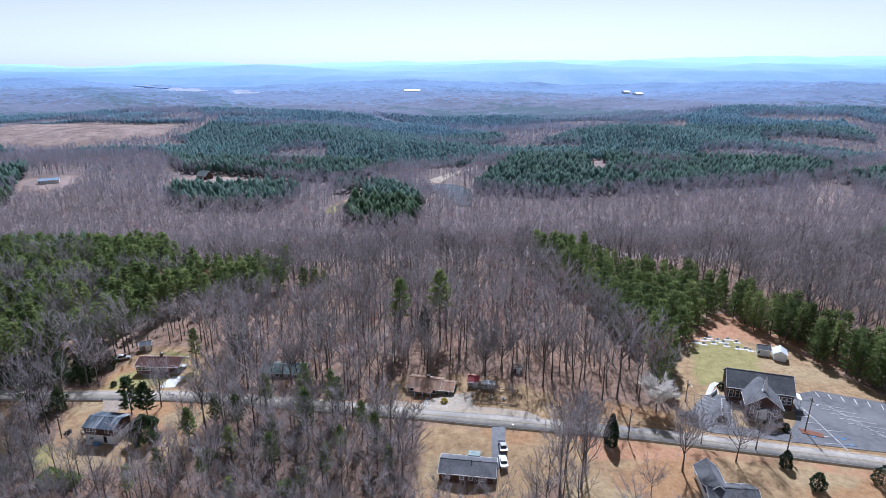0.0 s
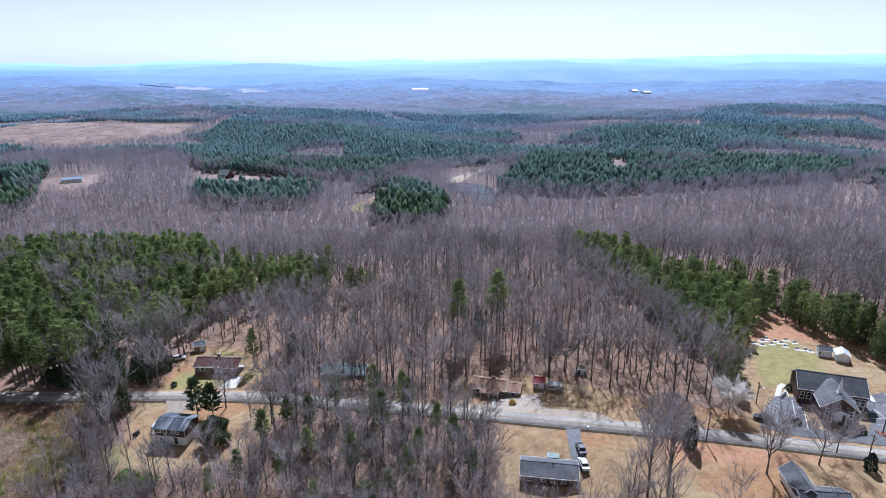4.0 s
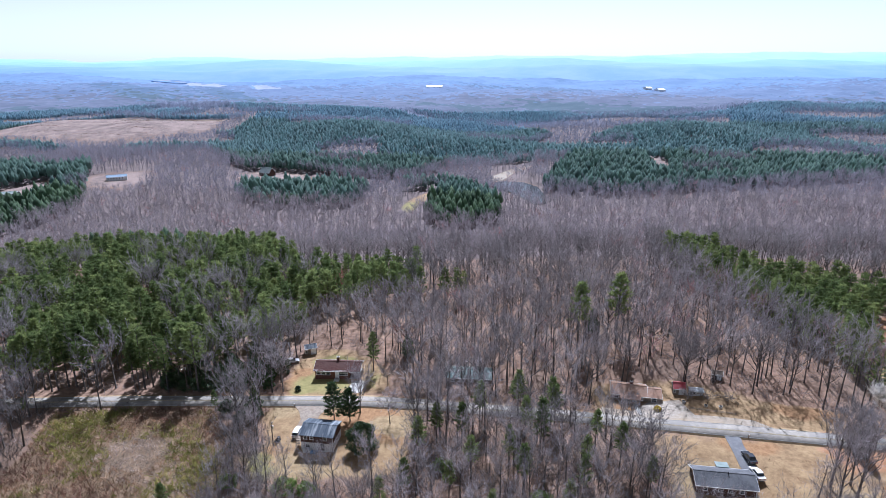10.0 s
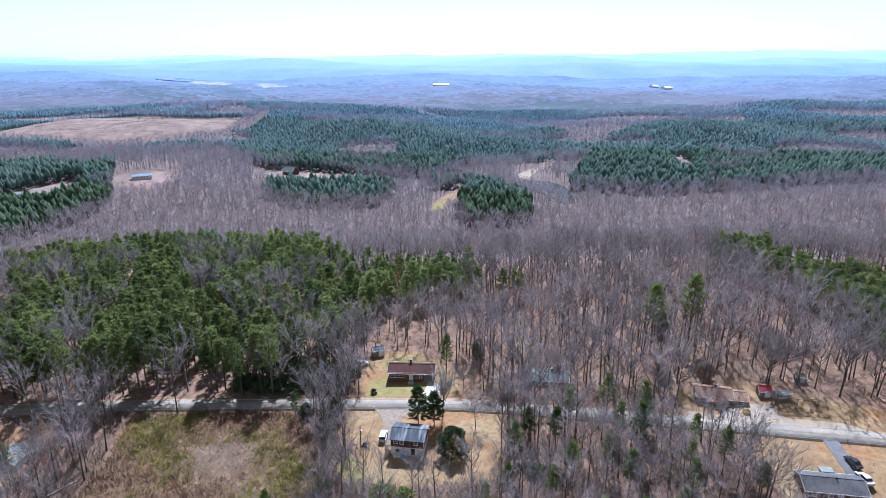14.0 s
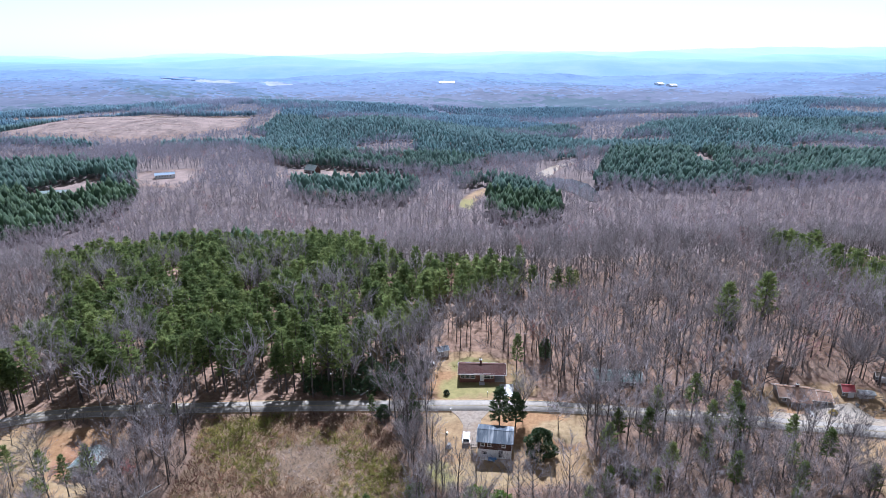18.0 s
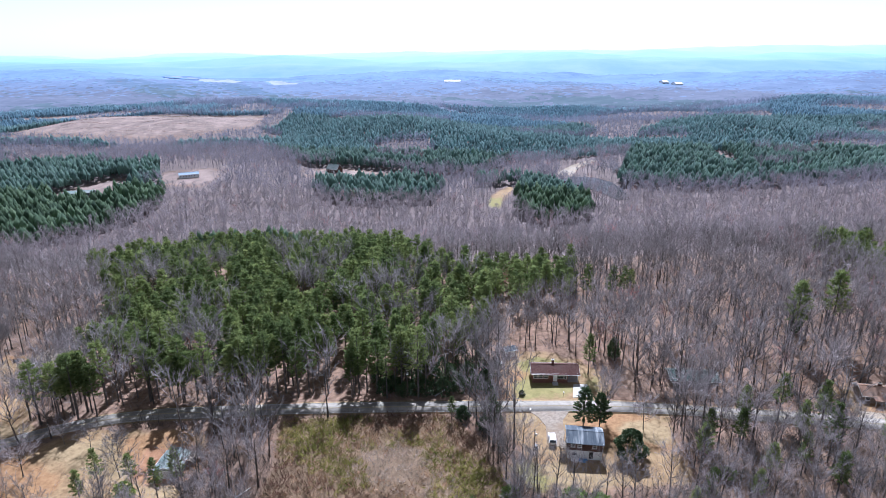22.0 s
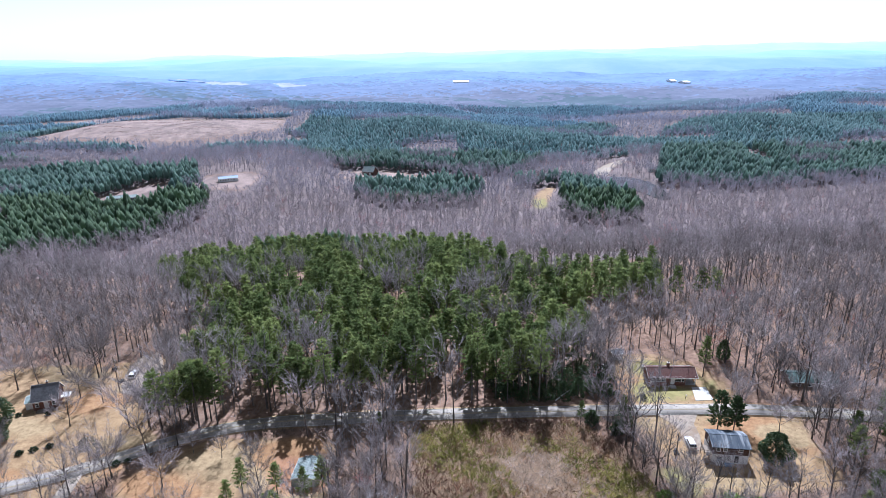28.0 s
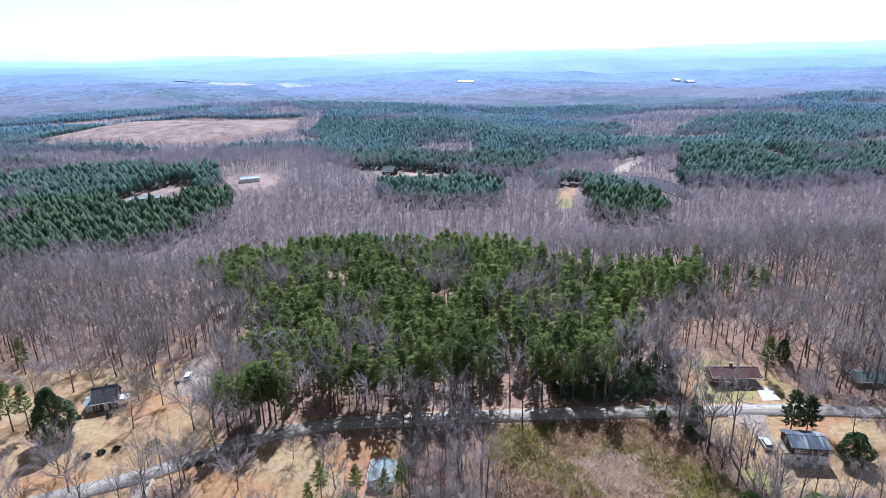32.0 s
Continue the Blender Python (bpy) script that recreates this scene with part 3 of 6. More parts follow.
def tube(soup, pts, radii, sides, m):
    pts = np.asarray(pts, float)
    a = np.arange(sides) * 2 * np.pi / sides
    rings = []
    for i, p in enumerate(pts):
        d = pts[min(i + 1, len(pts) - 1)] - pts[max(i - 1, 0)]
        d /= np.linalg.norm(d)
        u = np.cross(d, (0.3, 0.9, 0.1))
        u /= np.linalg.norm(u)
        w = np.cross(d, u)
        rings.append(p + radii[i] * (np.cos(a)[:, None] * u + np.sin(a)[:, None] * w))
    f = []
    for i in range(len(pts) - 1):
        for k in range(sides):
            q, r = i * sides + k, i * sides + (k + 1) % sides
            f += [(q, r, r + sides), (q, r + sides, q + sides)]
    soup.add(np.concatenate(rings), f, m)


def slivers(soup, base, way, width, m):
    """Thin pointed twigs, one triangle each."""
    side = np.cross(way, rng.normal(size=way.shape))
    side /= np.linalg.norm(side, axis=1)[:, None] + 1e-9
    side *= np.asarray(width).reshape(-1, 1) / 2
    v = np.stack([base - side, base + side, base + way], 1).reshape(-1, 3)
    soup.add(v, np.arange(len(v)).reshape(-1, 3), m)


def bare_tree(height, spread_r, limbs, boughs, twigs, width, sides=5, low=0.32, fork=False):
    """A leafless broad-leaved tree: trunk, rising limbs, boughs along them, twigs along those; material 0 wood, 1 twigs."""
    s = Soup()
    lean = rng.normal(0, 0.03, 2)
    top = 0.55 if fork else 0.82
    k = np.linspace(0, top, 5)
    line = np.stack([lean[0] * height * k + rng.normal(0, 0.1, 5) * k, lean[1] * height * k + rng.normal(0, 0.1, 5) * k, height * k], 1)
    r0 = 0.010 * height + 0.05
    tube(s, line, r0 * np.array([1.3, 0.9, 0.72, 0.5, 0.25 if not fork else 0.4]), sides, 0)
    base, way, wide = [], [], []
    for i in range(limbs):
        h = low + (top - low) * (i + 0.6 * rng.random() + 0.2) / limbs
        at = np.array([np.interp(h, k, line[:, c]) for c in range(3)])
        a = i * 2.4 + rng.normal(0, 0.4)
        room = height - at[2]
        reach = spread_r * (1.0 - 0.45 * (h - low) / (1 - low)) * rng.uniform(0.75, 1.1)
        d = np.array([np.cos(a) * reach, np.sin(a) * reach, room * rng.uniform(0.55, 0.95) * (0.8 if h < 0.5 else 1)])
        mid = at + 0.5 * d + np.array([0.14 * d[0], 0.14 * d[1], -0.06 * d[2]])
        end = at + d
        r = r0 * (0.5 - 0.3 * h) + 0.015
        tube(s, [at, mid, end], [r, r * 0.55, 0.02], 3, 2)
        u = d / np.linalg.norm(d)
        for q in np.linspace(0.25, 1.0, boughs):
            p = at * (1 - q) + end * q if q > 0.5 else at + (mid - at) * 2 * q
            b = u + rng.normal(0, 0.46, 3) + (0, 0, 0.22)
            b *= np.linalg.norm(d) * rng.uniform(0.3, 0.5) / np.linalg.norm(b)
            base.append(p)
            way.append(b)
            wide.append(width * 1.25)
            for e in rng.uniform(0.15, 1.0, twigs):
                t = b / np.linalg.norm(b) + rng.normal(0, 0.5, 3) + (0, 0, 0.18)
                base.append(p + b * e)
                way.append(t / np.linalg.norm(t) * rng.uniform(0.5, 1.2) * (0.33 * spread_r + 0.4))
                wide.append(width * rng.uniform(0.6, 1.0))
    slivers(s, np.array(base), np.array(way), np.array(wide), 1)
    return s


def pine_tree(height, spread_r, whorls, arms, size, base=0.3, sides=5, tufts=5, cone=0.9):
    """A pine: bare lower trunk, layered arms that carry tufts of needles."""
    s = Soup()
    tube(s, [(0, 0, 0), (0.05, 0.02, height * 0.5), (0, 0, height)][:: 1 if sides > 3 else 2], [0.012 * height + 0.04, 0.008 * height + 0.02, 0.02][:: 1 if sides > 3 else 2], sides, 0)
    for i in range(whorls):
        q = (i + 0.5 * rng.random()) / whorls
        z = height * (base + (1 - base) * q)
        reach = spread_r * (1 - q ** 1.5 * cone) * (0.75 + 0.25 * min(1, q * 4)) + 0.15
        for a in np.arange(arms) * 2 * np.pi / arms + rng.random() * 6:
            a += rng.normal(0, 0.25)
            ln = reach * rng.uniform(0.65, 1.15)
            d = np.array([np.cos(a), np.sin(a), rng.uniform(0.0, 0.4)])
            root = np.array([0, 0, z])
            pos = root + d * ln * rng.uniform(0.35, 1.0, tufts)[:, None] + rng.normal(0, 0.12, (tufts, 3)) * size
            way = d * 0.9 + rng.normal(0, 0.6, (tufts, 3)) + (0, 0, 0.3)
            way /= np.linalg.norm(way, axis=1)[:, None]
            slivers(s, pos - way * size * 0.5, way * size * rng.uniform(1.2, 2.0, tufts)[:, None], size * rng.uniform(0.45, 0.75, tufts), 1)
    ways = rng.normal(0, 0.3, (4, 3)) + (0, 0, 1)
    slivers(s, np.tile((0, 0, height * 0.97), (4, 1)), ways * size, np.full(4, size * 0.6), 1)
    return s


def crown_tree(height, spread_r, limbs, count, width, low=0.3):
    """A leafless tree of the further woods: stem, rising limbs and a haze of twigs along them."""
    s = Soup()
    tube(s, [(0, 0, 0), (0, 0, height * 0.72)], [0.011 * height, 0.05], 3, 0)
    a = np.arange(limbs) * 2.4 + rng.normal(0, 0.3, limbs)
    out = spread_r * rng.uniform(0.45, 1.0, limbs)
    start = np.stack([0 * a, 0 * a, height * rng.uniform(low, 0.62, limbs)], 1)
    end = np.stack([np.cos(a) * out, np.sin(a) * out, height * (1.0 - 0.22 * (out / spread_r) ** 2) * rng.uniform(0.9, 1.0, limbs)], 1)
    d = end - start
    slivers(s, start, d, np.full(limbs, 0.013 * height), 0)
    k, q = rng.integers(0, limbs, count), rng.uniform(0.12, 1.0, count)[:, None] ** 0.8
    w = d[k] / np.linalg.norm(d[k], axis=1)[:, None] + rng.normal(0, 0.75, (count, 3)) + (0, 0, 0.1)
    w *= height * rng.uniform(0.09, 0.2, (count, 1)) / np.linalg.norm(w, axis=1)[:, None]
    slivers(s, start[k] * (1 - q) + end[k] * q, w, width * rng.uniform(0.6, 1.2, count), 1)
    return s


def stand_pine(height, spread_r, sides, sprays, size, base=0.3):
    """A pine of the further stands: a blunt ragged crown with loose sprays on a straight stem."""
    s = Soup()
    if sides > 4:
        tube(s, [(0, 0, 0), (0, 0, height * 0.6)], [0.17, 0.1], 3, 0)
    rings = []
    for q, wide in ((0.0, 0.85), (0.45, 0.9)):
        a = (np.arange(sides) + rng.uniform(-0.3, 0.3, sides)) * 2 * np.pi / sides
        r = spread_r * wide * rng.uniform(0.6, 1.25, sides)
        rings.append(np.stack([np.cos(a) * r, np.sin(a) * r, height * (base + (1 - base) * q + rng.uniform(-0.08, 0.08, sides))], 1))
    v = np.concatenate(rings + [[(rng.normal(0, 0.4), rng.normal(0, 0.4), height)]])
    f = [t for k in range(sides) for t in ((k, (k + 1) % sides, (k + 1) % sides + sides), (k, (k + 1) % sides + sides, k + sides), (k + sides, (k + 1) % sides + sides, 2 * sides))]
    s.add(v, f, 1)
    u = rng.random(sprays)
    a, r = rng.random(sprays) * 2 * np.pi, spread_r * np.minimum(1, 1.7 * (1 - u) + 0.1) * 0.85
    p = np.stack([np.cos(a) * r, np.sin(a) * r, height * (base + (0.97 - base) * u)], 1)
    w = np.stack([np.cos(a), np.sin(a), 0.4 + 0.7 * u], 1) + rng.normal(0, 0.35, (sprays, 3))
    slivers(s, p - w * size * 0.5, w * size * rng.uniform(0.8, 1.3, (sprays, 1)), size * rng.uniform(0.5, 0.8, sprays), 1)
    return s


def leafy_tree(height, spread_r, base, count, size, point=0.0, lump=0.2):
    """An evergreen with a full crown of leaf sprays."""
    s = Soup()
    tube(s, [(0, 0, 0), (0, 0, height * 0.85)], [0.018 * height + 0.05, 0.04], 6, 0)
    u, ph = rng.random(count), rng.random() * 6
    prof = np.sin(np.pi * np.clip(u * 0.82 + 0.16, 0, 1)) ** 0.6 * (1 - point * u)
    a = rng.random(count) * 2 * np.pi
    r = spread_r * prof * rng.uniform(0.55, 1.0, count) ** 0.5 * (1 + lump * np.sin(3 * a + 7 * u + ph) + 0.7 * lump * np.sin(5 * a - 9 * u + 2 * ph))
    p = np.stack([np.cos(a) * r, np.sin(a) * r, height * (base + (1 - base) * u)], 1)
    w = np.stack([np.cos(a), np.sin(a), rng.uniform(-0.2, 0.9, count)], 1) + rng.normal(0, 0.5, (count, 3))
    w /= np.linalg.norm(w, axis=1)[:, None]
    slivers(s, p - w * size * 0.5, w * size * rng.uniform(0.8, 1.5, (count, 1)), size * rng.uniform(0.6, 1.0, count), 1)
    return s


def tree_thing(name, soup, wood, leaf, label, category="tree", group=""):
    """Tree as an empty with a trunk and a crown, at the origin."""
    root = new(name)
    for part_name, which, mats in (("trunk", (0,), [wood]), ("crown", (1, 2), [leaf, wood])):
        v, f, k = soup.only(*which)
        ob = new(part_name, mesh_of(name + "_" + part_name, v, f, mats, k))
        ob.parent = root
    return tagged(root, label, category, group)


def stand_at(x, y, turn=0.0, size=1.0, sink=0.1):
    return pose(x, y, ground_z(x, y) - sink, 0, 0, turn) @ Matrix.Scale(size, 4)


def plant(thing, x, y, turn=0.0, size=1.0):
    ob = copy_thing(thing, Matrix.Identity(4))
    ob.matrix_basis = stand_at(x, y, turn, size)
    return ob


def drop(thing):
    for ob in (*thing.children_recursive, thing):
        bpy.data.objects.remove(ob)


def woods(name, kinds, xs, ys, mats, label, low=0.8, high=1.2, category="trees"):
    """Joins many trees into one mesh."""
    kind = rng.integers(0, len(kinds), len(xs))
    turn, size = rng.random(len(xs)) * 2 * np.pi, rng.uniform(low, high, len(xs)) * np.where(ys > 285, verge(xs, ys), np.where(inside(LOW_WOODS, xs, ys), 0.78, 1))
    zs, tint = land(xs, ys) - 0.15, rng.random(len(xs))
    V, Fc, M, T = [], [], [], []
    n = 0
    for k, soup in enumerate(kinds):
        v, f, m = soup.arrays()
        sel = np.flatnonzero(kind == k)
        if not len(sel):
            continue
        c, s_, z = np.cos(turn[sel])[:, None], np.sin(turn[sel])[:, None], size[sel][:, None]
        x = (v[None, :, 0] * c - v[None, :, 1] * s_) * z + xs[sel][:, None]
        y = (v[None, :, 0] * s_ + v[None, :, 1] * c) * z + ys[sel][:, None]
        V.append(np.stack([x, y, v[None, :, 2] * z + zs[sel][:, None]], 2).reshape(-1, 3))
        Fc.append((f[None] + (n + np.arange(len(sel)) * len(v))[:, None, None]).reshape(-1, 3))
        M.append(np.tile(m % 2, len(sel)))
        T.append(np.repeat(tint[sel], len(v)))
        n += len(sel) * len(v)
    me = mesh_of(name, np.concatenate(V), np.concatenate(Fc), mats, np.concatenate(M), np.concatenate(T))
    return tagged(new(name, me), label, category, kind="stuff")


def scatter(x0, x1, y0, y1, step, jitter=0.42):
    """Jittered spots that the camera's sweep takes in."""
    xs, ys = np.meshgrid(np.arange(x0, x1, step), np.arange(y0, y1, step))
    xs = xs.ravel() + rng.uniform(-jitter, jitter, xs.size) * step
    ys = ys.ravel() + rng.uniform(-jitter, jitter, ys.size) * step
    keep = (xs > -190 - 0.80 * ys - 25) & (xs < 15 + 0.80 * ys + 25)
    return xs[keep], ys[keep]


BARE_NEAR = [bare_tree(rng.uniform(17, 22.5), rng.uniform(3.6, 5.2), 12, 6, 16, 0.055, fork=i % 3 == 0) for i in range(9)]
BARE_WOOD = [bare_tree(rng.uniform(15, 20.5), rng.uniform(3.6, 5.2), 7, 5, 9, 0.115, 3, low=0.34, fork=i % 2 == 0) for i in range(12)]
BARE_MID = [crown_tree(rng.uniform(12.5, 16.5), rng.uniform(3.3, 4.8), 6, 44, 0.25) for i in range(10)]
PINE_NEAR = [pine_tree(rng.uniform(16, 20.5), rng.uniform(2.8, 3.6), 12, 6, 0.66, rng.uniform(0.32, 0.46), tufts=15, cone=0.85) for i in range(6)]
PINE_EDGE = [pine_tree(rng.uniform(11.5, 15), rng.uniform(2.8, 3.5), 13, 6, 0.6, rng.uniform(0.06, 0.16), tufts=15, cone=0.8) for i in range(5)]
PINE_WOOD = [pine_tree(rng.uniform(13.5, 18.5), rng.uniform(2.6, 3.4), 9, 5, 0.85, 0.34, 3, tufts=9, cone=0.88) for i in range(9)]
PINE_MID = [stand_pine(rng.uniform(9, 13.5), rng.uniform(1.8, 2.5), 5, 9, 0.9, 0.35) for i in range(10)]
BARE_FAR = [crown_tree(rng.uniform(11.5, 15), rng.uniform(3.6, 4.8), 4, 16, 0.8, 0.25) for i in range(8)]
PINE_FAR = [stand_pine(rng.uniform(7, 10.5), rng.uniform(1.7, 2.4), 4, 3, 1.1, 0.2) for i in range(10)]

# single trees near the road
xs, ys = scatter(-410, 230, 92, 285, 5.7)
free = ~open_ground(xs, ys) & (rng.random(len(xs)) < 1 - 0.08 * smooth(145, 165, ys))


def gaps(x, y):
    """Bare trees mixed into the pine stands, more of them towards the west."""
    n = np.sin(x / 9.0 + 1.7 * np.sin(y / 13.0)) * np.sin(y / 8.0 + 1.3 * np.sin(x / 17.0))
    return (n > 0.42 - 0.25 * smooth(190, 260, -x)) & (x < 20)


pine = under_pines(xs, ys) & ~gaps(xs, ys)
rx, ry = xs[free & ~pine], ys[free & ~pine]
order = np.argsort(ry)[:320]
things = [tree_thing("bare_tree", s, BARK, TWIG, "tall leafless grey-brown tree standing in roadside woods", group="roadside bare trees") for s in BARE_NEAR]
for i in order:
    plant(things[rng.integers(len(things))], rx[i], ry[i], rng.random() * 360, rng.uniform(0.5, 0.75) + 0.3 * smooth(115, 160, ry[i]) * rng.random())
for t_ in things:
    drop(t_)
rest = np.setdiff1d(np.arange(len(rx)), order)
red = rng.random(len(rest)) < 0.045
woods("bare_woods", BARE_WOOD, rx[rest[~red]], ry[rest[~red]], [BARK, TWIG], "dense grey-brown leafless spring woods on leaf litter")
woods("red_maple_woods", BARE_WOOD, rx[rest[red]], ry[rest[red]], [BARK, RED_TWIG], "red-budding maples scattered through leafless woods", 0.6, 0.95)
xs, ys = scatter(-330, 200, 128, 330, 4.7)
sel = ~open_ground(xs, ys) & under_pines(xs, ys) & ~gaps(xs, ys) & (rng.random(len(xs)) < 0.92)
px_, py_ = xs[sel], ys[sel]
order = np.argsort(np.where(px_ > 20, py_ - 70, py_))[:270]
things = [tree_thing("pine_tree", s, BARK, NEEDLE, "green pine with a bare lower trunk in a dense stand", group="stand pines") for s in PINE_NEAR]
edge = [tree_thing("pine_tree", s, BARK, NEEDLE, "full dark-green pine branched to the ground by the churchyard", group="churchyard pines") for s in PINE_EDGE]
for i in order:
    kinds = edge if px_[i] > 20 else things
    plant(kinds[rng.integers(len(kinds))], px_[i], py_[i], rng.random() * 360, rng.uniform(0.75, 1.1))
for t_ in things + edge:
    drop(t_)
rest = np.setdiff1d(np.arange(len(px_)), order)
woods("pine_woods", PINE_WOOD, px_[rest], py_[rest], [BARK, NEEDLE], "dense stand of green pines beyond the road")
# the tall front row of the stand along the road
fx = np.arange(-227, -127, 3.9)
fx = fx[(np.sin(fx / 4.7) > -0.75)]
fx = fx + rng.uniform(-1.4, 1.4, len(fx))
fy = np.interp(fx, ROAD_X, ROAD_Y) + rng.uniform(4.6, 8.5, len(fx))
front = [tree_thing("pine_tree", s, BARK, NEEDLE, "tall roadside pine with a long bare trunk", group="roadside pines") for s in [pine_tree(rng.uniform(19, 22), 3.5, 10, 6, 0.62, 0.42, tufts=17, cone=0.75) for i in range(4)]]
bend = [(-233.2, 154.4), (-231.0, 158.6), (-228.4, 156.0), (-226.0, 158.4), (-223.8, 156.4), (-229.6, 163.4), (-221.4, 159.2), (-219.0, 157.4)]
for x_, y_ in [*zip(fx, fy), *bend]:
    plant(front[rng.integers(4)], x_, y_, rng.random() * 360, rng.uniform(0.75, 1.1))
for t_ in front:
    drop(t_)
# middle distance, then the hills behind it, each band's haze painted into its woods' colours
def patches(x, y):
    """How much the woods turn to pine: drifts and strips across the hills."""
    return np.sin(x / 75 + 1.1 * np.sin(y / 110)) * np.sin(y / 38 + 0.8 * np.sin(x / 90))


BANDS = [(285, 450, 5.4, 3.9, BARE_MID, PINE_MID, TWIG_MID_HAZED, NEEDLE_MID_HAZED), (450, 640, 5.7, 3.9, BARE_MID, PINE_MID, TWIG_VALLEY_HAZED, NEEDLE_VALLEY_HAZED), (640, 900, 6.6, 4.0, BARE_FAR, PINE_FAR, TWIG_FAR_HAZED, NEEDLE_FAR_HAZED),
         (900, 1200, 7.6, 4.5, BARE_FAR, PINE_FAR, TWIG_HILL_HAZED, NEEDLE_HILL_HAZED)]


def piny(xs, ys):
    """Which spots of the valley and its hills carry pines."""
    pine = under_pines(xs, ys)
    low = pine & ((np.sin(xs / 31 + 1.4 * np.sin(ys / 47)) * np.sin(ys / 23) < 0.7) | ((xs > -230) & (ys < 540)))
    hill = (pine & (patches(xs, ys) < 0.42)) | ((np.sin(xs / 130 + 1.3) + np.sin(ys / 85 + xs / 300)) > 1.25)
    ridge = np.sin(xs / 160 + 0.3) + np.sin(ys / 95 + xs / 240) + 0.7 * np.sin(xs / 47 + ys / 61) + 0.5 * np.sin(xs / 13.7 + 4 * np.sin(ys / 29)) > 1.2 - 0.5 * smooth(1450, 1250, ys)
    return np.where(ys < 640, low, np.where(ys < 1200, hill, ridge))


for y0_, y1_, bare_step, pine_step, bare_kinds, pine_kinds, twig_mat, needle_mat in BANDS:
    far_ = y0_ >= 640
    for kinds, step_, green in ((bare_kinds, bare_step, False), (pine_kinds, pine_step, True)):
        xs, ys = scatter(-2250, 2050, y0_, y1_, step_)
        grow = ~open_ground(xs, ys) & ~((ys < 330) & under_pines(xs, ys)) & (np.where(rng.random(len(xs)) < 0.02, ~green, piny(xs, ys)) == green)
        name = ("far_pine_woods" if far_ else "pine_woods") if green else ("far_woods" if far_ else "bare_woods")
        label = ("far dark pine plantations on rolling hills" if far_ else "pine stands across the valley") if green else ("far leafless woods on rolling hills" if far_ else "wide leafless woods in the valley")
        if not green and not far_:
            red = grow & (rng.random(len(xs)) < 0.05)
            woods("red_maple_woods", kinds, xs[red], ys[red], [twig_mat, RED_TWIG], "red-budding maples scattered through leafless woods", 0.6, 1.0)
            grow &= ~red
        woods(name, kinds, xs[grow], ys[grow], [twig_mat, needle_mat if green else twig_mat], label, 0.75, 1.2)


# the far valley's canopy, one closed cover of crowns
CX, CY = np.arange(-2300, 2200, 11.0), np.arange(1196, 2320, 11.0)
cx_, cy_ = np.meshgrid(CX, CY)
cx_, cy_ = cx_ + rng.uniform(-4, 4, cx_.shape), cy_ + rng.uniform(-4, 4, cy_.shape)
pine = piny(cx_, cy_ + 5) ^ (rng.random(cx_.shape) < 0.06)
fields = np.zeros(cx_.shape, bool)
for poly in DISTANT_FIELDS:
    fields |= inside(poly, cx_, cy_)
cz_ = land(cx_, cy_) + 6 - 4 * fields + np.where(pine & ~fields, 2.0, 0) + rng.uniform(-0.9, 0.9, cx_.shape) - 7 * (1 - smooth(1196, 1240, cy_))
# colour zones step the painted haze up with distance, edges dithered
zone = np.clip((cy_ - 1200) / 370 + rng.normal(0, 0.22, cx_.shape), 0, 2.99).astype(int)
ci = (np.arange(len(CY) - 1)[:, None] * len(CX) + np.arange(len(CX) - 1)[None, :]).ravel()
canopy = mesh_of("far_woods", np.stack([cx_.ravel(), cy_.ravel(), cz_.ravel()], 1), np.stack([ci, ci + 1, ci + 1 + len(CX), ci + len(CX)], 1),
                 [TWIG_RIDGE_HAZED, DISTANT_TWIG_HAZED, LAST_TWIG_HAZED, NEEDLE_RIDGE_HAZED, DISTANT_PINE_HAZED, LAST_PINE_HAZED, DISTANT_FIELD_HAZED], np.where(fields, 6, zone + 3 * pine)[:-1, :-1].ravel())
tagged(new("far_woods", canopy), "canopy of distant woods across the valley, tinted blue-grey as haze", "trees", kind="stuff")


# ---- buildings: small builders ----
def block(cx, cy, cz, sx, sy, sz, turn=0.0):
    """Corners and quads of a box centred at cx, cy with its foot at cz."""
    c, s = math.cos(radians(turn)), math.sin(radians(turn))
    v = [(cx + (x * sx * c - y * sy * s) / 2, cy + (x * sx * s + y * sy * c) / 2, cz + z * sz) for z in (0, 1) for x, y in ((-1, -1), (1, -1), (1, 1), (-1, 1))]
    f = [(3, 2, 1, 0), (4, 5, 6, 7), (0, 1, 5, 4), (1, 2, 6, 5), (2, 3, 7, 6), (3, 0, 4, 7)]
    return v, f


def slab(corners, thick):
    """A plate: four top corners, thickened downwards."""
    v = [tuple(p) for p in corners] + [(p[0], p[1], p[2] - thick) for p in corners]
    return v, [(0, 1, 2, 3), (7, 6, 5, 4), (0, 4, 5, 1), (1, 5, 6, 2), (2, 6, 7, 3), (3, 7, 4, 0)]


def rod(a, b, r0, r1, sides=7):
    s = Soup()
    tube(s, [a, b], [r0, r1], sides, 0)
    v, f, _ = s.arrays()
    n = len(v)
    c = np.concatenate([v, [a, b]])
    caps = [(n, (k + 1) % sides, k) for k in range(sides)] + [(n + 1, sides + k, sides + (k + 1) % sides) for k in range(sides)]
    return c, np.concatenate([f, caps])


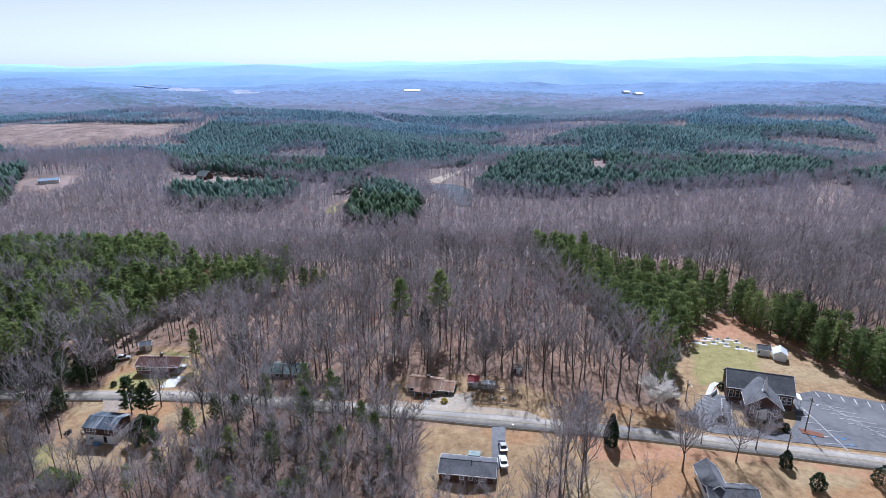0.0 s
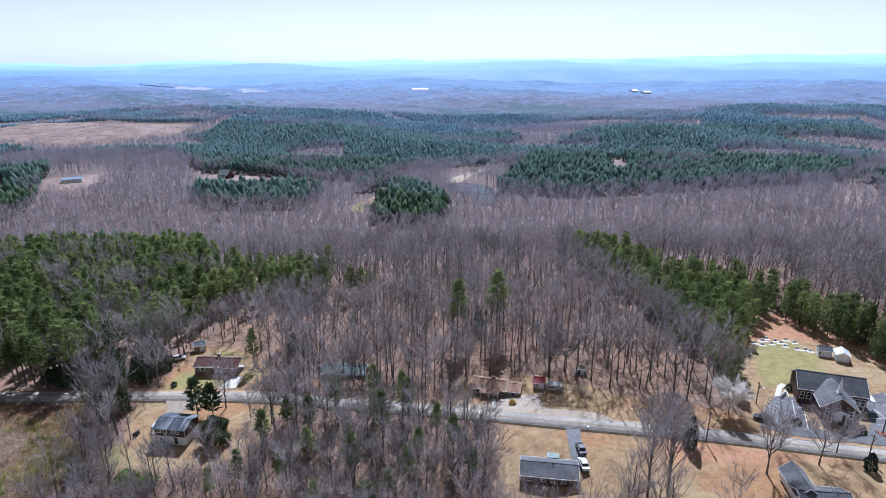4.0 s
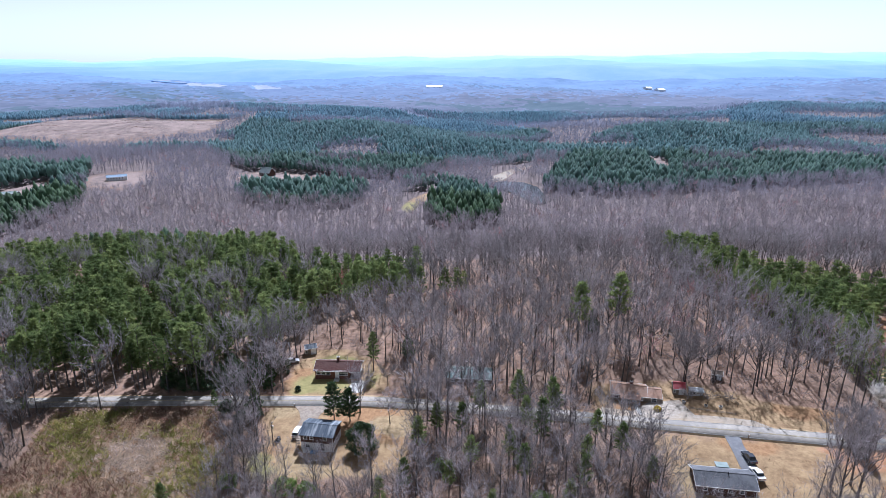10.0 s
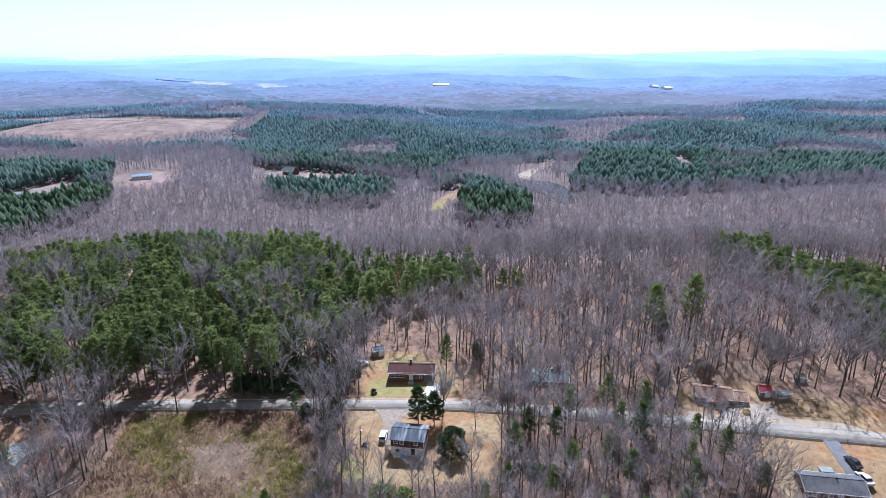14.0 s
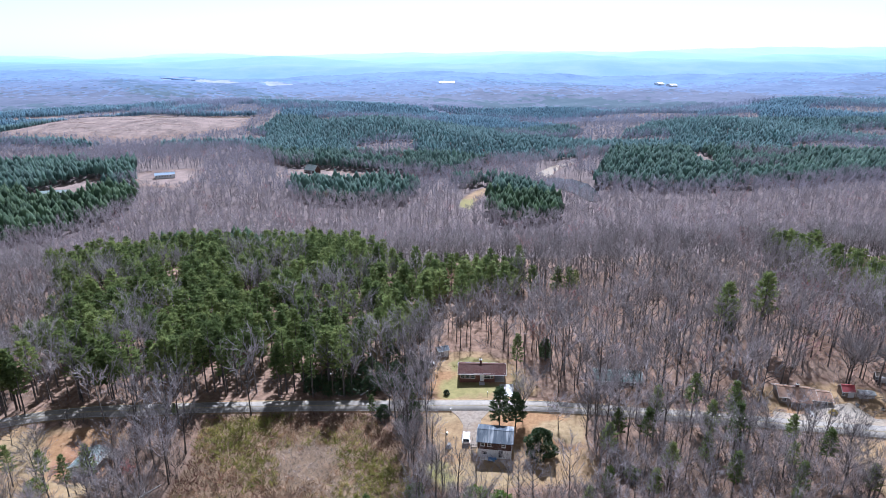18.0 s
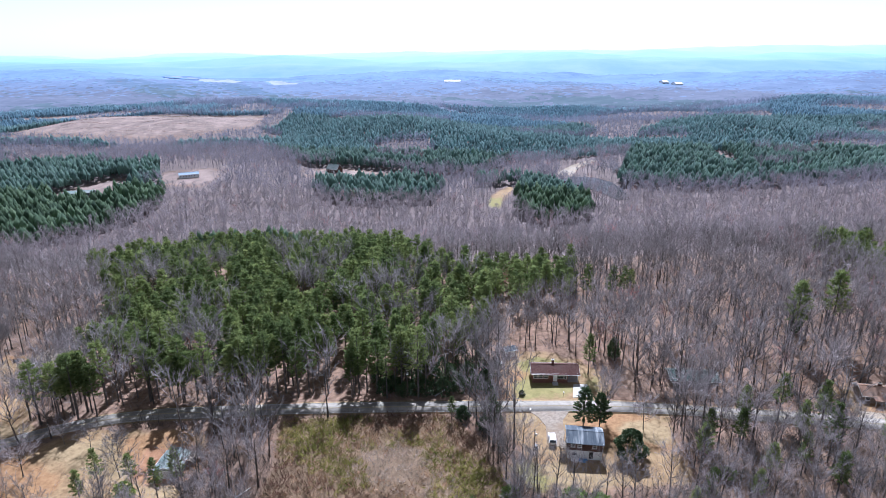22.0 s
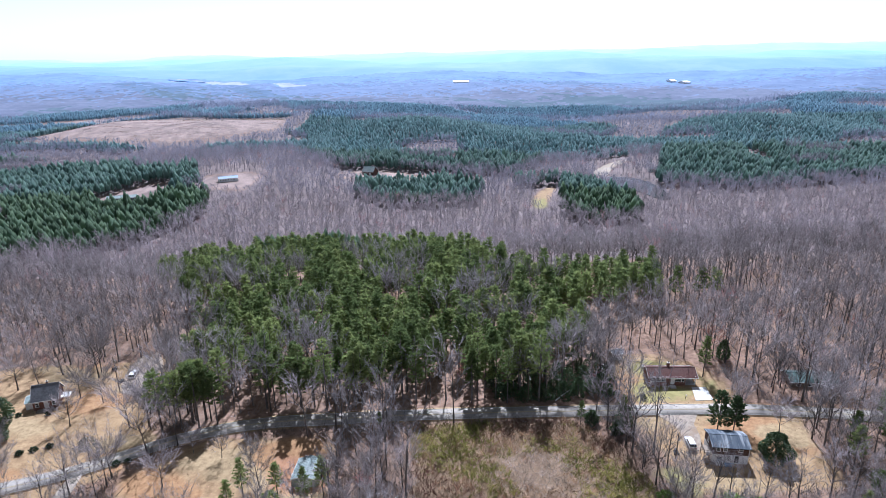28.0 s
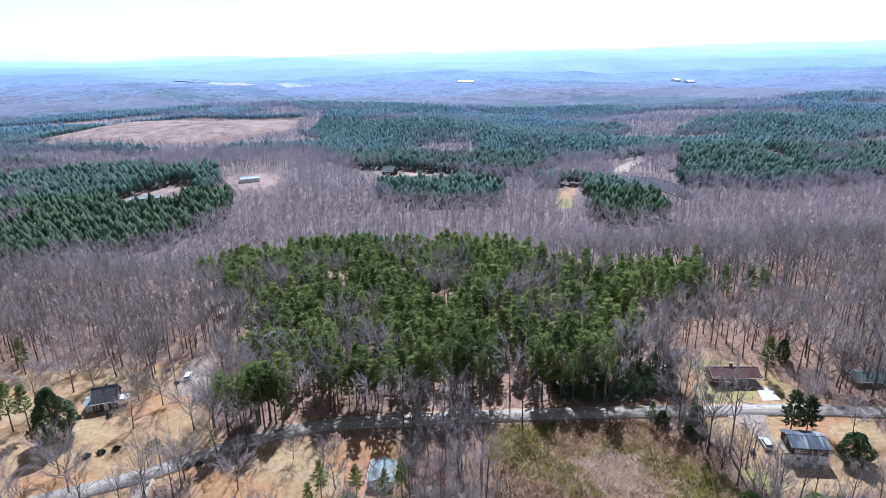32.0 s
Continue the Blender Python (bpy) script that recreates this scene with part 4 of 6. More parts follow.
def part(name, shape, mat, parent, label=""):
    v, f = shape
    k = {len(q) for q in f}
    if len(k) == 1:
        me = mesh_of(name, v, f, [mat])
        me.shade_flat()
    else:
        me = bpy.data.meshes.new(name)
        me.from_pydata([tuple(p) for p in v], [], [tuple(int(i) for i in q) for q in f])
        me.materials.append(mat)
    ob = new(name, me)
    ob.parent = parent
    if label:
        ob["label"] = label
    return ob


def merge(*shapes):
    v, f = [], []
    for sv, sf in shapes:
        n = len(v)
        v += [tuple(p) for p in sv]
        f += [tuple(int(i) + n for i in q) for q in sf]
    return v, f


def thing(name, label, category, x, y, z=None, turn=0.0, group="", kind=""):
    root = new(name)
    root.matrix_basis = pose(x, y, ground_z(x, y) if z is None else z, 0, 0, turn)
    return tagged(root, label, category, group, kind)


def window(parent, x, y, z, w, h, face):
    """A window on a wall that faces 's', 'n', 'e' or 'w': proud frame, pane, sill."""
    out = {"s": (0, -1), "n": (0, 1), "e": (1, 0), "w": (-1, 0)}[face]
    flat = face in "sn"

    def b(dx, dz, sx, sz, deep, off):
        return block(x + (dx if flat else 0) + out[0] * off, y + (0 if flat else dx) + out[1] * off, z + dz, sx if flat else deep, deep if flat else sx, sz)
    pane = part("window", b(0, 0, w, h, 0.04, 0.02), GLASS, parent)
    part("frame", merge(b(-w / 2, 0, 0.1, h, 0.08, 0.04), b(w / 2, 0, 0.1, h, 0.08, 0.04), b(0, h, w + 0.1, 0.1, 0.08, 0.04), b(0, h / 2, w - 0.1, 0.05, 0.06, 0.04)), WHITE, pane)
    part("sill", b(0, -0.1, w + 0.2, 0.1, 0.16, 0.08), WHITE, pane)


def door(parent, x, y, z, w, h, mat=WHITE, off=-1):
    d = part("door", block(x, y + off * 0.03, z, w, 0.07, h), mat, parent)
    part("frame", merge(block(x - w / 2 - 0.05, y + off * 0.05, z, 0.1, 0.12, h + 0.1), block(x + w / 2 + 0.05, y + off * 0.05, z, 0.1, 0.12, h + 0.1), block(x, y + off * 0.05, z + h, w, 0.12, 0.1)), WHITE, d)
    part("handle", block(x + w * 0.38, y + off * 0.1, z + 1.0, 0.08, 0.06, 0.08), CHROME, d)


def gable_roof(root, L, W, z, rise, mat, over=0.4, cx=0.0, cy=0.0, along="x", ribs=0, edge=None):
    """Two roof slopes with thickness, a ridge cap, boards along the eaves and verges."""
    h, l = W / 2 + over, L / 2 + over
    dz = rise * over / (W / 2)

    def P(a, b, c):
        return (cx + a, cy + b, c) if along == "x" else (cx - b, cy + a, c)
    for s in (-1, 1):
        lo, hi = z - dz, z + rise
        corners = [P(-l, s * h, lo), P(l, s * h, lo), P(l, 0, hi), P(-l, 0, hi)]
        r = part("roof_slope", slab(corners if s < 0 else corners[::-1], 0.16), mat, root)
        if ribs:
            rr = []
            for i in range(ribs + 1):
                a = -l + 2 * l * i / ribs
                a = min(max(a, -l + 0.04), l - 0.04)
                q = [P(a - 0.03, s * h, lo + 0.05), P(a + 0.03, s * h, lo + 0.05), P(a + 0.03, 0, hi + 0.05), P(a - 0.03, 0, hi + 0.05)]
                rr.append(slab(q if s < 0 else q[::-1], 0.06))
            part("seams", merge(*rr), mat, r)
        q = [P(-l, s * (h + 0.06), lo + 0.02), P(l, s * (h + 0.06), lo + 0.02), P(l, s * h, lo + 0.02), P(-l, s * h, lo + 0.02)]
        part("gutter", slab(q if s < 0 else q[::-1], 0.16), edge or WHITE, root)
        for e in (-1, 1):
            a0, a1 = e * l, e * (l + 0.05)
            q = [P(a0, s * h, lo + 0.03), P(a1, s * h, lo + 0.03), P(a1, 0, hi + 0.03), P(a0, 0, hi + 0.03)]
            part("verge_board", slab(q if s * e < 0 else q[::-1], 0.22), edge or WHITE, root)
    q = [P(-l, -0.14, z + rise + 0.03), P(l, -0.14, z + rise + 0.03), P(l, 0.14, z + rise + 0.03), P(-l, 0.14, z + rise + 0.03)]
    part("ridge_cap", slab(q, 0.09), mat, root)


def walls(root, L, W, z0, z1, rise, mat, cx=0.0, cy=0.0, along="x", t=0.25, gable=None):
    """Four walls with thickness; the two end walls rise into the gables."""
    def P(a, b, c):
        return (cx + a, cy + b, c) if along == "x" else (cx - b, cy + a, c)
    for s in (-1, 1):
        y0, y1 = s * W / 2, s * (W / 2 - t)
        v = [P(a, b, c) for c in (z0, z1) for a, b in ((-L / 2, y0), (L / 2, y0), (L / 2, y1), (-L / 2, y1))]
        part("wall", (v, block(0, 0, 0, 1, 1, 1)[1]), mat, root)
        x0, x1 = s * L / 2, s * (L / 2 - t)
        w = W / 2 - t - 0.003
        v = [P(a, b, c) for a in (x0, x1) for b, c in ((-w, z0), (w, z0), (w, z1), (0, z1 + rise * 0.93), (-w, z1))]
        f = [(0, 1, 2, 3, 4), (9, 8, 7, 6, 5)] + [(i, i + 5, (i + 1) % 5 + 5, (i + 1) % 5) for i in range(5)]
        part("end_wall", (v, f), gable or mat, root)


def chimney(root, x, y, z, h, mat=BRICK, w=0.7):
    c = part("chimney", block(x, y, z, w, w, h), mat, root)
    part("cap", block(x, y, z + h, w + 0.16, w + 0.16, 0.12), CONCRETE, c)
    part("flue", rod((x, y, z + h + 0.1), (x, y, z + h + 0.4), 0.13, 0.13), DARK, c)


# house by the long driveway: dark brick, grey shingles, basement open to the slope
ha = thing("house", "dark brick house with a grey shingle roof and walk-out basement", "house", 5.6, 116.6, 1.5, -8)
walls(ha, 12.4, 6.4, -0.6, 4.7, 1.3, DARK_BRICK)
gable_roof(ha, 12.4, 6.4, 4.7, 1.35, SHINGLE_GREY, 0.35)
for x_ in (-4.4, -1.2, 0.8, 3.2):
    window(ha, x_, -3.2, 3.3, 0.9, 0.8, "s")
for x_ in (-4.8, 4.6):
    window(ha, x_, 3.2, 3.0, 1.1, 1.3, "n")
window(ha, 6.2, 0, 3.0, 1.0, 1.2, "e")
door(ha, -5.1, -3.2, 0.0, 0.95, 2.0)
window(ha, 1.2, -3.2, 0.7, 1.5, 1.0, "s")
part("concrete_base", block(0, -3.32, -0.6, 12.6, 0.22, 1.2), CONCRETE, ha)
walls(ha, 2.0, 2.2, 0.5, 4.4, 0.0, DARK_BRICK, 1.0, 4.3, "y")
part("porch_roof", slab([(-0.4, 3.5, 4.75), (2.4, 3.5, 4.75), (2.4, 5.6, 4.6), (-0.4, 5.6, 4.6)], 0.16), METAL_ROOF, ha, "flat pale metal porch roof")
part("vent_pipe", rod((0.8, -0.4, 5.6), (0.8, -0.4, 6.4), 0.12, 0.12), DARK, ha)
part("downpipe", rod((6.1, -3.3, 0.2), (6.1, -3.3, 4.6), 0.05, 0.05), WHITE, ha)

# house with the patched metal roof, white basement wall
hb = thing("house", "two-storey brick house with patched metal roof and white basement wall", "house", -87.4, 136.0, 1.0, -8)
walls(hb, 8.2, 6.6, -0.5, 1.9, 0.0, WHITE)
walls(hb, 8.2, 6.6, 1.92, 4.2, 1.05, DARK_BRICK)
gable_roof(hb, 8.2, 6.6, 4.2, 1.1, METAL_BLUE, 0.35, ribs=16, edge=METAL_BLUE)
for x_ in (-2.9, -1.3, 2.2):
    window(hb, x_, -3.3, 2.9, 0.9, 1.0, "s")
window(hb, -4.1, 0.5, 2.8, 0.9, 1.1, "w")
door(hb, 1.5, -3.3, -0.1, 0.95, 1.9, DARK)
window(hb, -2.4, -3.3, 0.5, 1.1, 0.8, "s")
part("corner_board", block(4.12, -3.32, 1.9, 0.12, 0.12, 2.3), WHITE, hb)
part("porch_deck", block(-5.0, -1.2, 1.6, 1.6, 3.0, 0.18), WOOD, hb)
for y_ in (-2.6, 0.2):
    part("porch_post", block(-5.7, y_, -0.4, 0.14, 0.14, 2.9), WOOD, hb)
part("porch_rail", merge(block(-5.7, -1.2, 2.3, 0.08, 2.8, 0.1), block(-5.7, -1.2, 2.0, 0.06, 2.8, 0.08), block(-5.0, -2.65, 2.3, 1.4, 0.08, 0.1)), WOOD, hb)
for k_ in range(6):
    part("porch_step", block(-5.0, -2.9 - 0.28 * k_, 1.45 - 0.27 * k_, 1.0, 0.3, 0.06), WOOD, hb)
for x_, y_ in ((-2.9, -4.2), (-1.9, -4.1)):
    part("air_unit", block(x_, y_, -0.4, 0.8, 0.7, 0.8), WHITE, hb)
part("tarpaulin", merge(block(-0.6, -4.2, -0.4, 1.6, 0.9, 0.45), block(0.1, -4.3, 0.0, 0.9, 0.7, 0.25, 20)), BLUE, hb, "crumpled blue tarpaulin over stored things")

# ranch house behind the green lawn
hc = thing("house", "red-brick ranch house with brown shingle roof and carport", "house", -88.6, 170.6, 1.0, -3)
walls(hc, 10.4, 6.4, -0.5, 2.8, 1.3, BRICK, -1.5)
gable_roof(hc, 13.4, 6.4, 2.8, 1.35, SHINGLE_BROWN, 0.45)
for x_, w_ in ((-5.7, 1.2), (-4.2, 1.2), (-2.7, 1.2), (1.5, 2.0), (2.9, 0.7)):
    window(hc, x_, -3.2, 1.2, w_, 1.15, "s")
door(hc, 0.0, -3.2, 0.25, 0.95, 2.1)
part("step", merge(block(0, -3.9, -0.5, 1.6, 1.1, 0.6), block(0, -4.6, -0.5, 1.6, 0.5, 0.4)), CONCRETE, hc)
for y_ in (-3.1, 3.1):
    part("carport_post", block(6.5, y_, -0.3, 0.16, 0.16, 3.2), WHITE, hc)
part("carport_floor", block(5.25, 0, -0.4, 2.9, 6.2, 0.5), CONCRETE, hc)
chimney(hc, -0.4, 0.9, 3.6, 1.5)
part("trim_band", block(-1.5, -3.24, 2.52, 10.4, 0.1, 0.26), WHITE, hc)

# tan-roofed house by the gravel lot
hd = thing("house", "low frame house with tan shingle roof and dark front porch", "house", -3.2, 152.2, 4.6, -12)
walls(hd, 8.8, 6.2, -0.8, 2.2, 1.25, WOOD, -1.9)
gable_roof(hd, 9.0, 6.4, 2.2, 1.3, SHINGLE_TAN, 0.35, -1.9)
for x_ in (-5.2, -2.6, 1.2):
    window(hd, x_, -3.1, 0.8, 1.1, 1.1, "s")
door(hd, -0.4, -3.1, 0.0, 0.95, 2.0)
part("porch_floor", block(-1.6, -4.2, -0.8, 5.0, 2.0, 0.75), CONCRETE, hd)
for x_ in (-3.9, -1.7, 0.7):
    part("porch_post", block(x_, -5.0, -0.1, 0.13, 0.13, 2.1), WHITE, hd)
part("porch_roof", slab([(-4.3, -5.3, 2.0), (1.1, -5.3, 2.0), (1.1, -3.2, 2.35), (-4.3, -3.2, 2.35)], 0.12), SHINGLE_TAN, hd)
chimney(hd, -1.2, 0.8, 2.7, 1.3)
walls(hd, 3.8, 5.4, -0.8, 2.0, 1.0, WOOD, 4.6, -0.2)
gable_roof(hd, 3.8, 5.6, 2.0, 1.1, SHINGLE_TAN, 0.25, 4.6, -0.2)
window(hd, 4.7, -2.9, 0.6, 1.3, 1.0, "s")

# green metal-roofed house half hidden by trees
he = thing("house", "low house with a green metal roof hidden among bare trees", "house", -48.8, 167.0, 1.3, -5)
walls(he, 13.0, 6.4, -0.4, 2.2, 1.1, WOOD)
gable_roof(he, 13.4, 6.6, 2.2, 1.15, GREEN_ROOF, 0.35, ribs=22, edge=WHITE)
for x_ in (-4.5, -1.5, 3.8):
    window(he, x_, -3.2, 0.8, 1.1, 1.1, "s")
door(he, 1.2, -3.2, 0.1, 0.95, 2.0)
chimney(he, 2.2, 0.9, 2.8, 1.2)

# small brick house at the west end
hf = thing("house", "small brick cottage with steep blue-grey shingle roof", "house", -276.0, 173.4, -5.5, 18)
walls(hf, 6.6, 7.0, -0.5, 3.0, 3.3, BRICK)
gable_roof(hf, 6.8, 7.2, 3.0, 3.4, SHINGLE_GREY, 0.3)
for x_ in (-2.2, 2.2):
    window(hf, x_, -3.5, 0.9, 0.9, 1.2, "s")
window(hf, 3.3, 0.4, 0.9, 1.0, 1.2, "e")
door(hf, 0.2, -3.5, 0.1, 1.0, 2.1)
part("porch_deck", block(0.4, -4.6, -0.6, 5.4, 2.1, 0.6), WOOD, hf)
for x_ in (-2.1, 3.0):
    part("railing", merge(block(x_, -5.5, 0.0, 0.08, 0.08, 0.95), block(x_ - 0.4, -5.5, 0.85, 0.9, 0.06, 0.08), block(x_ - 0.8, -5.5, 0.0, 0.08, 0.08, 0.95)), DARK, hf)
chimney(hf, 0.4, 0.5, 5.6, 1.3, w=0.5)
walls(hf, 2.4, 5.0, -0.5, 1.9, 0.7, WHITE, -4.5, 0.6)
gable_roof(hf, 2.4, 5.0, 1.9, 0.8, METAL_ROOF, 0.2, -4.5, 0.6)
part("side_canopy", slab([(3.6, -1.6, 2.0), (6.0, -1.6, 1.8), (6.0, 1.4, 1.8), (3.6, 1.4, 2.0)], 0.1), WHITE, hf)
for y_ in (-1.4, 1.2):
    part("canopy_post", block(5.8, y_, -0.4, 0.1, 0.1, 2.1), WHITE, hf)

# metal garage in the clearing
hg = thing("garage", "metal garage with pale green ribbed roof on red clay", "garage", -190.0, 138.2, -5.9, -3)
walls(hg, 7.6, 6.2, -0.4, 2.4, 0.9, METAL_ROOF, along="y")
gable_roof(hg, 7.6, 6.2, 2.4, 1.0, METAL_ROOF, 0.25, along="y", ribs=12)
part("roller_door", block(0, -3.84, 0.0, 3.0, 0.06, 2.2), WHITE, hg)
part("side_lean_to", slab([(3.4, 0.5, 2.1), (5.4, 0.5, 1.7), (5.4, 4.4, 1.7), (3.4, 4.4, 2.1)], 0.1), WOOD, hg)

# grey-roofed house near the church
hh = thing("house", "grey-roofed house with a white gable end among bare trees", "house", 59.2, 104.4, 5.2, -6)
walls(hh, 9.6, 7.0, -0.8, 3.0, 1.6, WHITE, 0.6)
gable_roof(hh, 9.8, 7.2, 3.0, 1.7, SHINGLE_GREY, 0.35, 0.6)
walls(hh, 8.4, 4.4, -0.8, 3.6, 1.8, WHITE, -2.2, 4.2, "y")
gable_roof(hh, 8.6, 4.6, 3.6, 1.9, SHINGLE_GREY, 0.3, -2.2, 4.0, "y")
for x_ in (-3.2, 1.0, 3.6):
    window(hh, x_, -3.5, 1.0, 1.0, 1.3, "s")
part("vent_pipe", rod((2.6, 0.8, 4.2), (2.6, 0.8, 5.2), 0.1, 0.1), WHITE, hh)

# church
ch = thing("church", "dark brick church with dark shingle roofs, front wing and white steeple", "church", 85.2, 145.2, 6.9, -17.5)
walls(ch, 15.8, 9.2, -1.2, 4.2, 2.8, DARK_BRICK)
gable_roof(ch, 15.8, 9.2, 4.2, 2.9, SHINGLE_GREY, 0.4)
for x_ in (-7.0, -5.4, 4.6, 5.8, 7.0):
    window(ch, x_, -4.6, 1.2, 1.0, 1.8, "s")
for x_ in (-6, -3, 0, 3, 6):
    window(ch, x_, 4.6, 1.2, 1.0, 1.8, "n")
walls(ch, 7.4, 8.0, -1.2, 3.8, 2.8, DARK_BRICK, -0.3, -8.0, "y")
gable_roof(ch, 9.6, 8.2, 3.8, 3.0, SHINGLE_GREY, 0.4, -0.3, -7.2, "y")
for x_ in (-2.9, 2.5):
    window(ch, x_, -11.7, 1.2, 0.8, 1.7, "s")
part("portico_gable", ([(-2.2, -13.1, 2.6), (1.6, -13.1, 2.6), (-0.3, -13.1, 3.6), (-2.2, -12.95, 2.6), (1.6, -12.95, 2.6), (-0.3, -12.95, 3.6)], [(0, 1, 2), (5, 4, 3), (0, 3, 4, 1), (1, 4, 5, 2), (2, 5, 3, 0)]), WHITE, ch, "white painted pediment board")
gable_roof(ch, 1.0, 3.6, 2.6, 1.0, SHINGLE_GREY, 0.2, -0.3, -12.55, "y")
for x_ in (-1.9, 1.3):
    part("portico_column", rod((x_, -12.9, -1.0), (x_, -12.9, 2.6), 0.14, 0.12), WHITE, ch)
part("portico_floor", block(-0.3, -12.7, -1.2, 4.0, 1.6, 0.35), CONCRETE, ch)
door(ch, -0.3, -12.0, -0.1, 1.6, 2.2)
st = part("steeple", merge(block(-0.3, -9.4, 5.4, 1.1, 1.1, 1.5), block(-0.3, -9.4, 6.9, 0.8, 0.8, 0.9)), WHITE, ch, "white painted steeple box")
part("spire", rod((-0.3, -9.4, 7.8), (-0.3, -9.4, 11.0), 0.5, 0.03, 8), WHITE, st)
for s_ in (-1, 1):
    part("louvre", block(-0.3, -9.4 + s_ * 0.57, 5.7, 0.6, 0.05, 0.9), DARK, st)
part("side_porch", slab([(8.1, -3.6, 2.7), (10.2, -3.6, 2.5), (10.2, -0.4, 2.5), (8.1, -0.4, 2.7)], 0.14), WHITE, ch)
for y_ in (-3.4, -0.6):
    part("porch_post", block(10.0, y_, -1.1, 0.12, 0.12, 3.6), WHITE, ch)
part("ramp_wall", merge(block(-10.6, -1.8, -1.0, 3.4, 0.16, 1.6, 60), block(-9.8, -2.2, -1.0, 0.16, 3.0, 1.6)), WHITE, ch)


# ---- paving ----
PAVED = []


def paving(name, poly, mat, label, lift=0.1, category="pavement", step=3.0):
    """A paved patch draped over the ground, clipped to a polygon, with a rim."""
    PAVED.append(poly)
    bm = bmesh.new()
    vs = [bm.verts.new((x, y, 0)) for x, y in poly]
    bm.faces.new(vs)
    x0, x1 = min(p[0] for p in poly), max(p[0] for p in poly)
    y0, y1 = min(p[1] for p in poly), max(p[1] for p in poly)
    for a in np.arange(x0 + step, x1, step):
        bmesh.ops.bisect_plane(bm, geom=bm.verts[:] + bm.edges[:] + bm.faces[:], plane_co=(a, 0, 0), plane_no=(1, 0, 0))
    for b in np.arange(y0 + step, y1, step):
        bmesh.ops.bisect_plane(bm, geom=bm.verts[:] + bm.edges[:] + bm.faces[:], plane_co=(0, b, 0), plane_no=(0, 1, 0))
    rim = [e for e in bm.edges if e.is_boundary]
    low = bmesh.ops.extrude_edge_only(bm, edges=rim)["geom"]
    down = {v for v in low if isinstance(v, bmesh.types.BMVert)}
    for v in bm.verts:
        v.co.z = ground_z(v.co.x, v.co.y) + (lift if v not in down else -0.2)
    bmesh.ops.recalc_face_normals(bm, faces=bm.faces[:])
    me = bpy.data.meshes.new(name)
    bm.to_mesh(me)
    bm.free()
    me.materials.append(mat)
    return tagged(new(name, me), label, category, kind="structure")


lot = paving("parking_lot", [(73, 147), (67, 141), (61, 132), (66, 128.4), (100, 122), (128, 117), (132, 128), (124, 141), (104, 149), (97, 147), (94, 142), (89.5, 133), (87, 130.5), (74, 134.4), (78.5, 145)], LOT, "dark asphalt church car park with white stall lines")


def stripe(a, b, width=0.2, mat=LINE, name="stall_line"):
    ribbon(name, [a, b], width, mat, 0.16, step=1.2, parent=lot)


for i in range(5):
    f = i / 4
    stripe((70.4 - 4.5 * f, 146.1 - 6.1 * f), (73.4 - 4.6 * f, 143.4 - 6.4 * f))
for a, b in (((75.6, 144.2), (69.9, 131)), ((78.0, 143.6), (72.2, 130.6)), ((75.6, 144.2), (78.0, 143.6)), ((69.9, 131), (72.2, 130.6)), ((72.8, 137.6), (75.2, 137.2)), ((74.2, 140.9), (76.6, 140.4))):
    stripe(a, b)
stripe((95.1, 140.4), (95.6, 121.6))
for i in range(6):
    y_ = 138.6 - i * 2.9
    stripe((91.2 + 0.1 * i, y_ + 0.4), (95.1, y_))
    if i > 2:
        stripe((95.2, y_), (99.0, y_ - 0.7), mat=BLUE if i > 3 else LINE)
stripe((102.4, 141.2), (108.6, 126.4))
for i in range(7):
    f = i / 6
    cx, cy = 102.4 + 6.2 * f, 140.8 - 13.6 * f
    stripe((cx - 3.6, cy + 1.3), (cx + 4.4, cy - 1.3))
for i in range(7):
    f = i / 6
    stripe((103.4 + 17 * f, 148.4 - 7.6 * f), (103.0 + 16 * f, 145.6 - 7.6 * f))
for x_, y_ in ((90.2, 127.2), (97.0, 126.2), (97.4, 123.8)):
    stripe((x_, y_), (x_ + 0.7, y_ - 0.1), 0.6, BLUE, "wheelchair_bay_mark")
island = paving("planting_island", [(88.8, 130.6), (93.6, 128.4), (93.0, 126.6), (88.6, 128.4)], material("mulch", (0.16, 0.07, 0.045), (0.24, 0.11, 0.07), 2.0, 0.95, 0.4), "red mulch planting island in the car park", 0.24)
paving("driveway", [(12.0, 130.6), (15.6, 130.6), (14.9, 127), (14.4, 116), (11.6, 117), (11.3, 121)], material("drive_asphalt", (0.15, 0.15, 0.155), (0.2, 0.2, 0.205), 0.8, 0.9, 0.2), "smooth grey asphalt driveway", 0.09)
paving("driveway", [(-98.6, 153.4), (-87.6, 152.2), (-90.2, 148), (-90.6, 143), (-92.0, 138), (-95.4, 137), (-95.6, 141), (-95.0, 146), (-96.4, 150)], DIRT, "worn pale gravel driveway beside the brick house", 0.09)
paving("driveway", [(-85.2, 159.0), (-80.2, 159.0), (-79.6, 165.8), (-83.6, 166.0)], CONCRETE, "clean white concrete driveway to the carport", 0.1)
paving("gravel_lot", [(-16, 141.6), (-5, 139.4), (16, 134.6), (26, 133.2), (22, 137), (8.5, 140.2), (7.4, 148.2), (-1, 148.4), (-6, 144), (-14, 146)], GRAVEL, "pale gravel pull-in before the tan-roofed house", 0.08)
paving("driveway", [(-255.8, 177), (-252, 176), (-248.5, 171), (-246.5, 172), (-249.5, 184), (-250.7, 195.4), (-256, 205), (-262, 203), (-262.4, 196), (-260, 186)], DIRT, "gravel drive beside the cottage yard", 0.08)
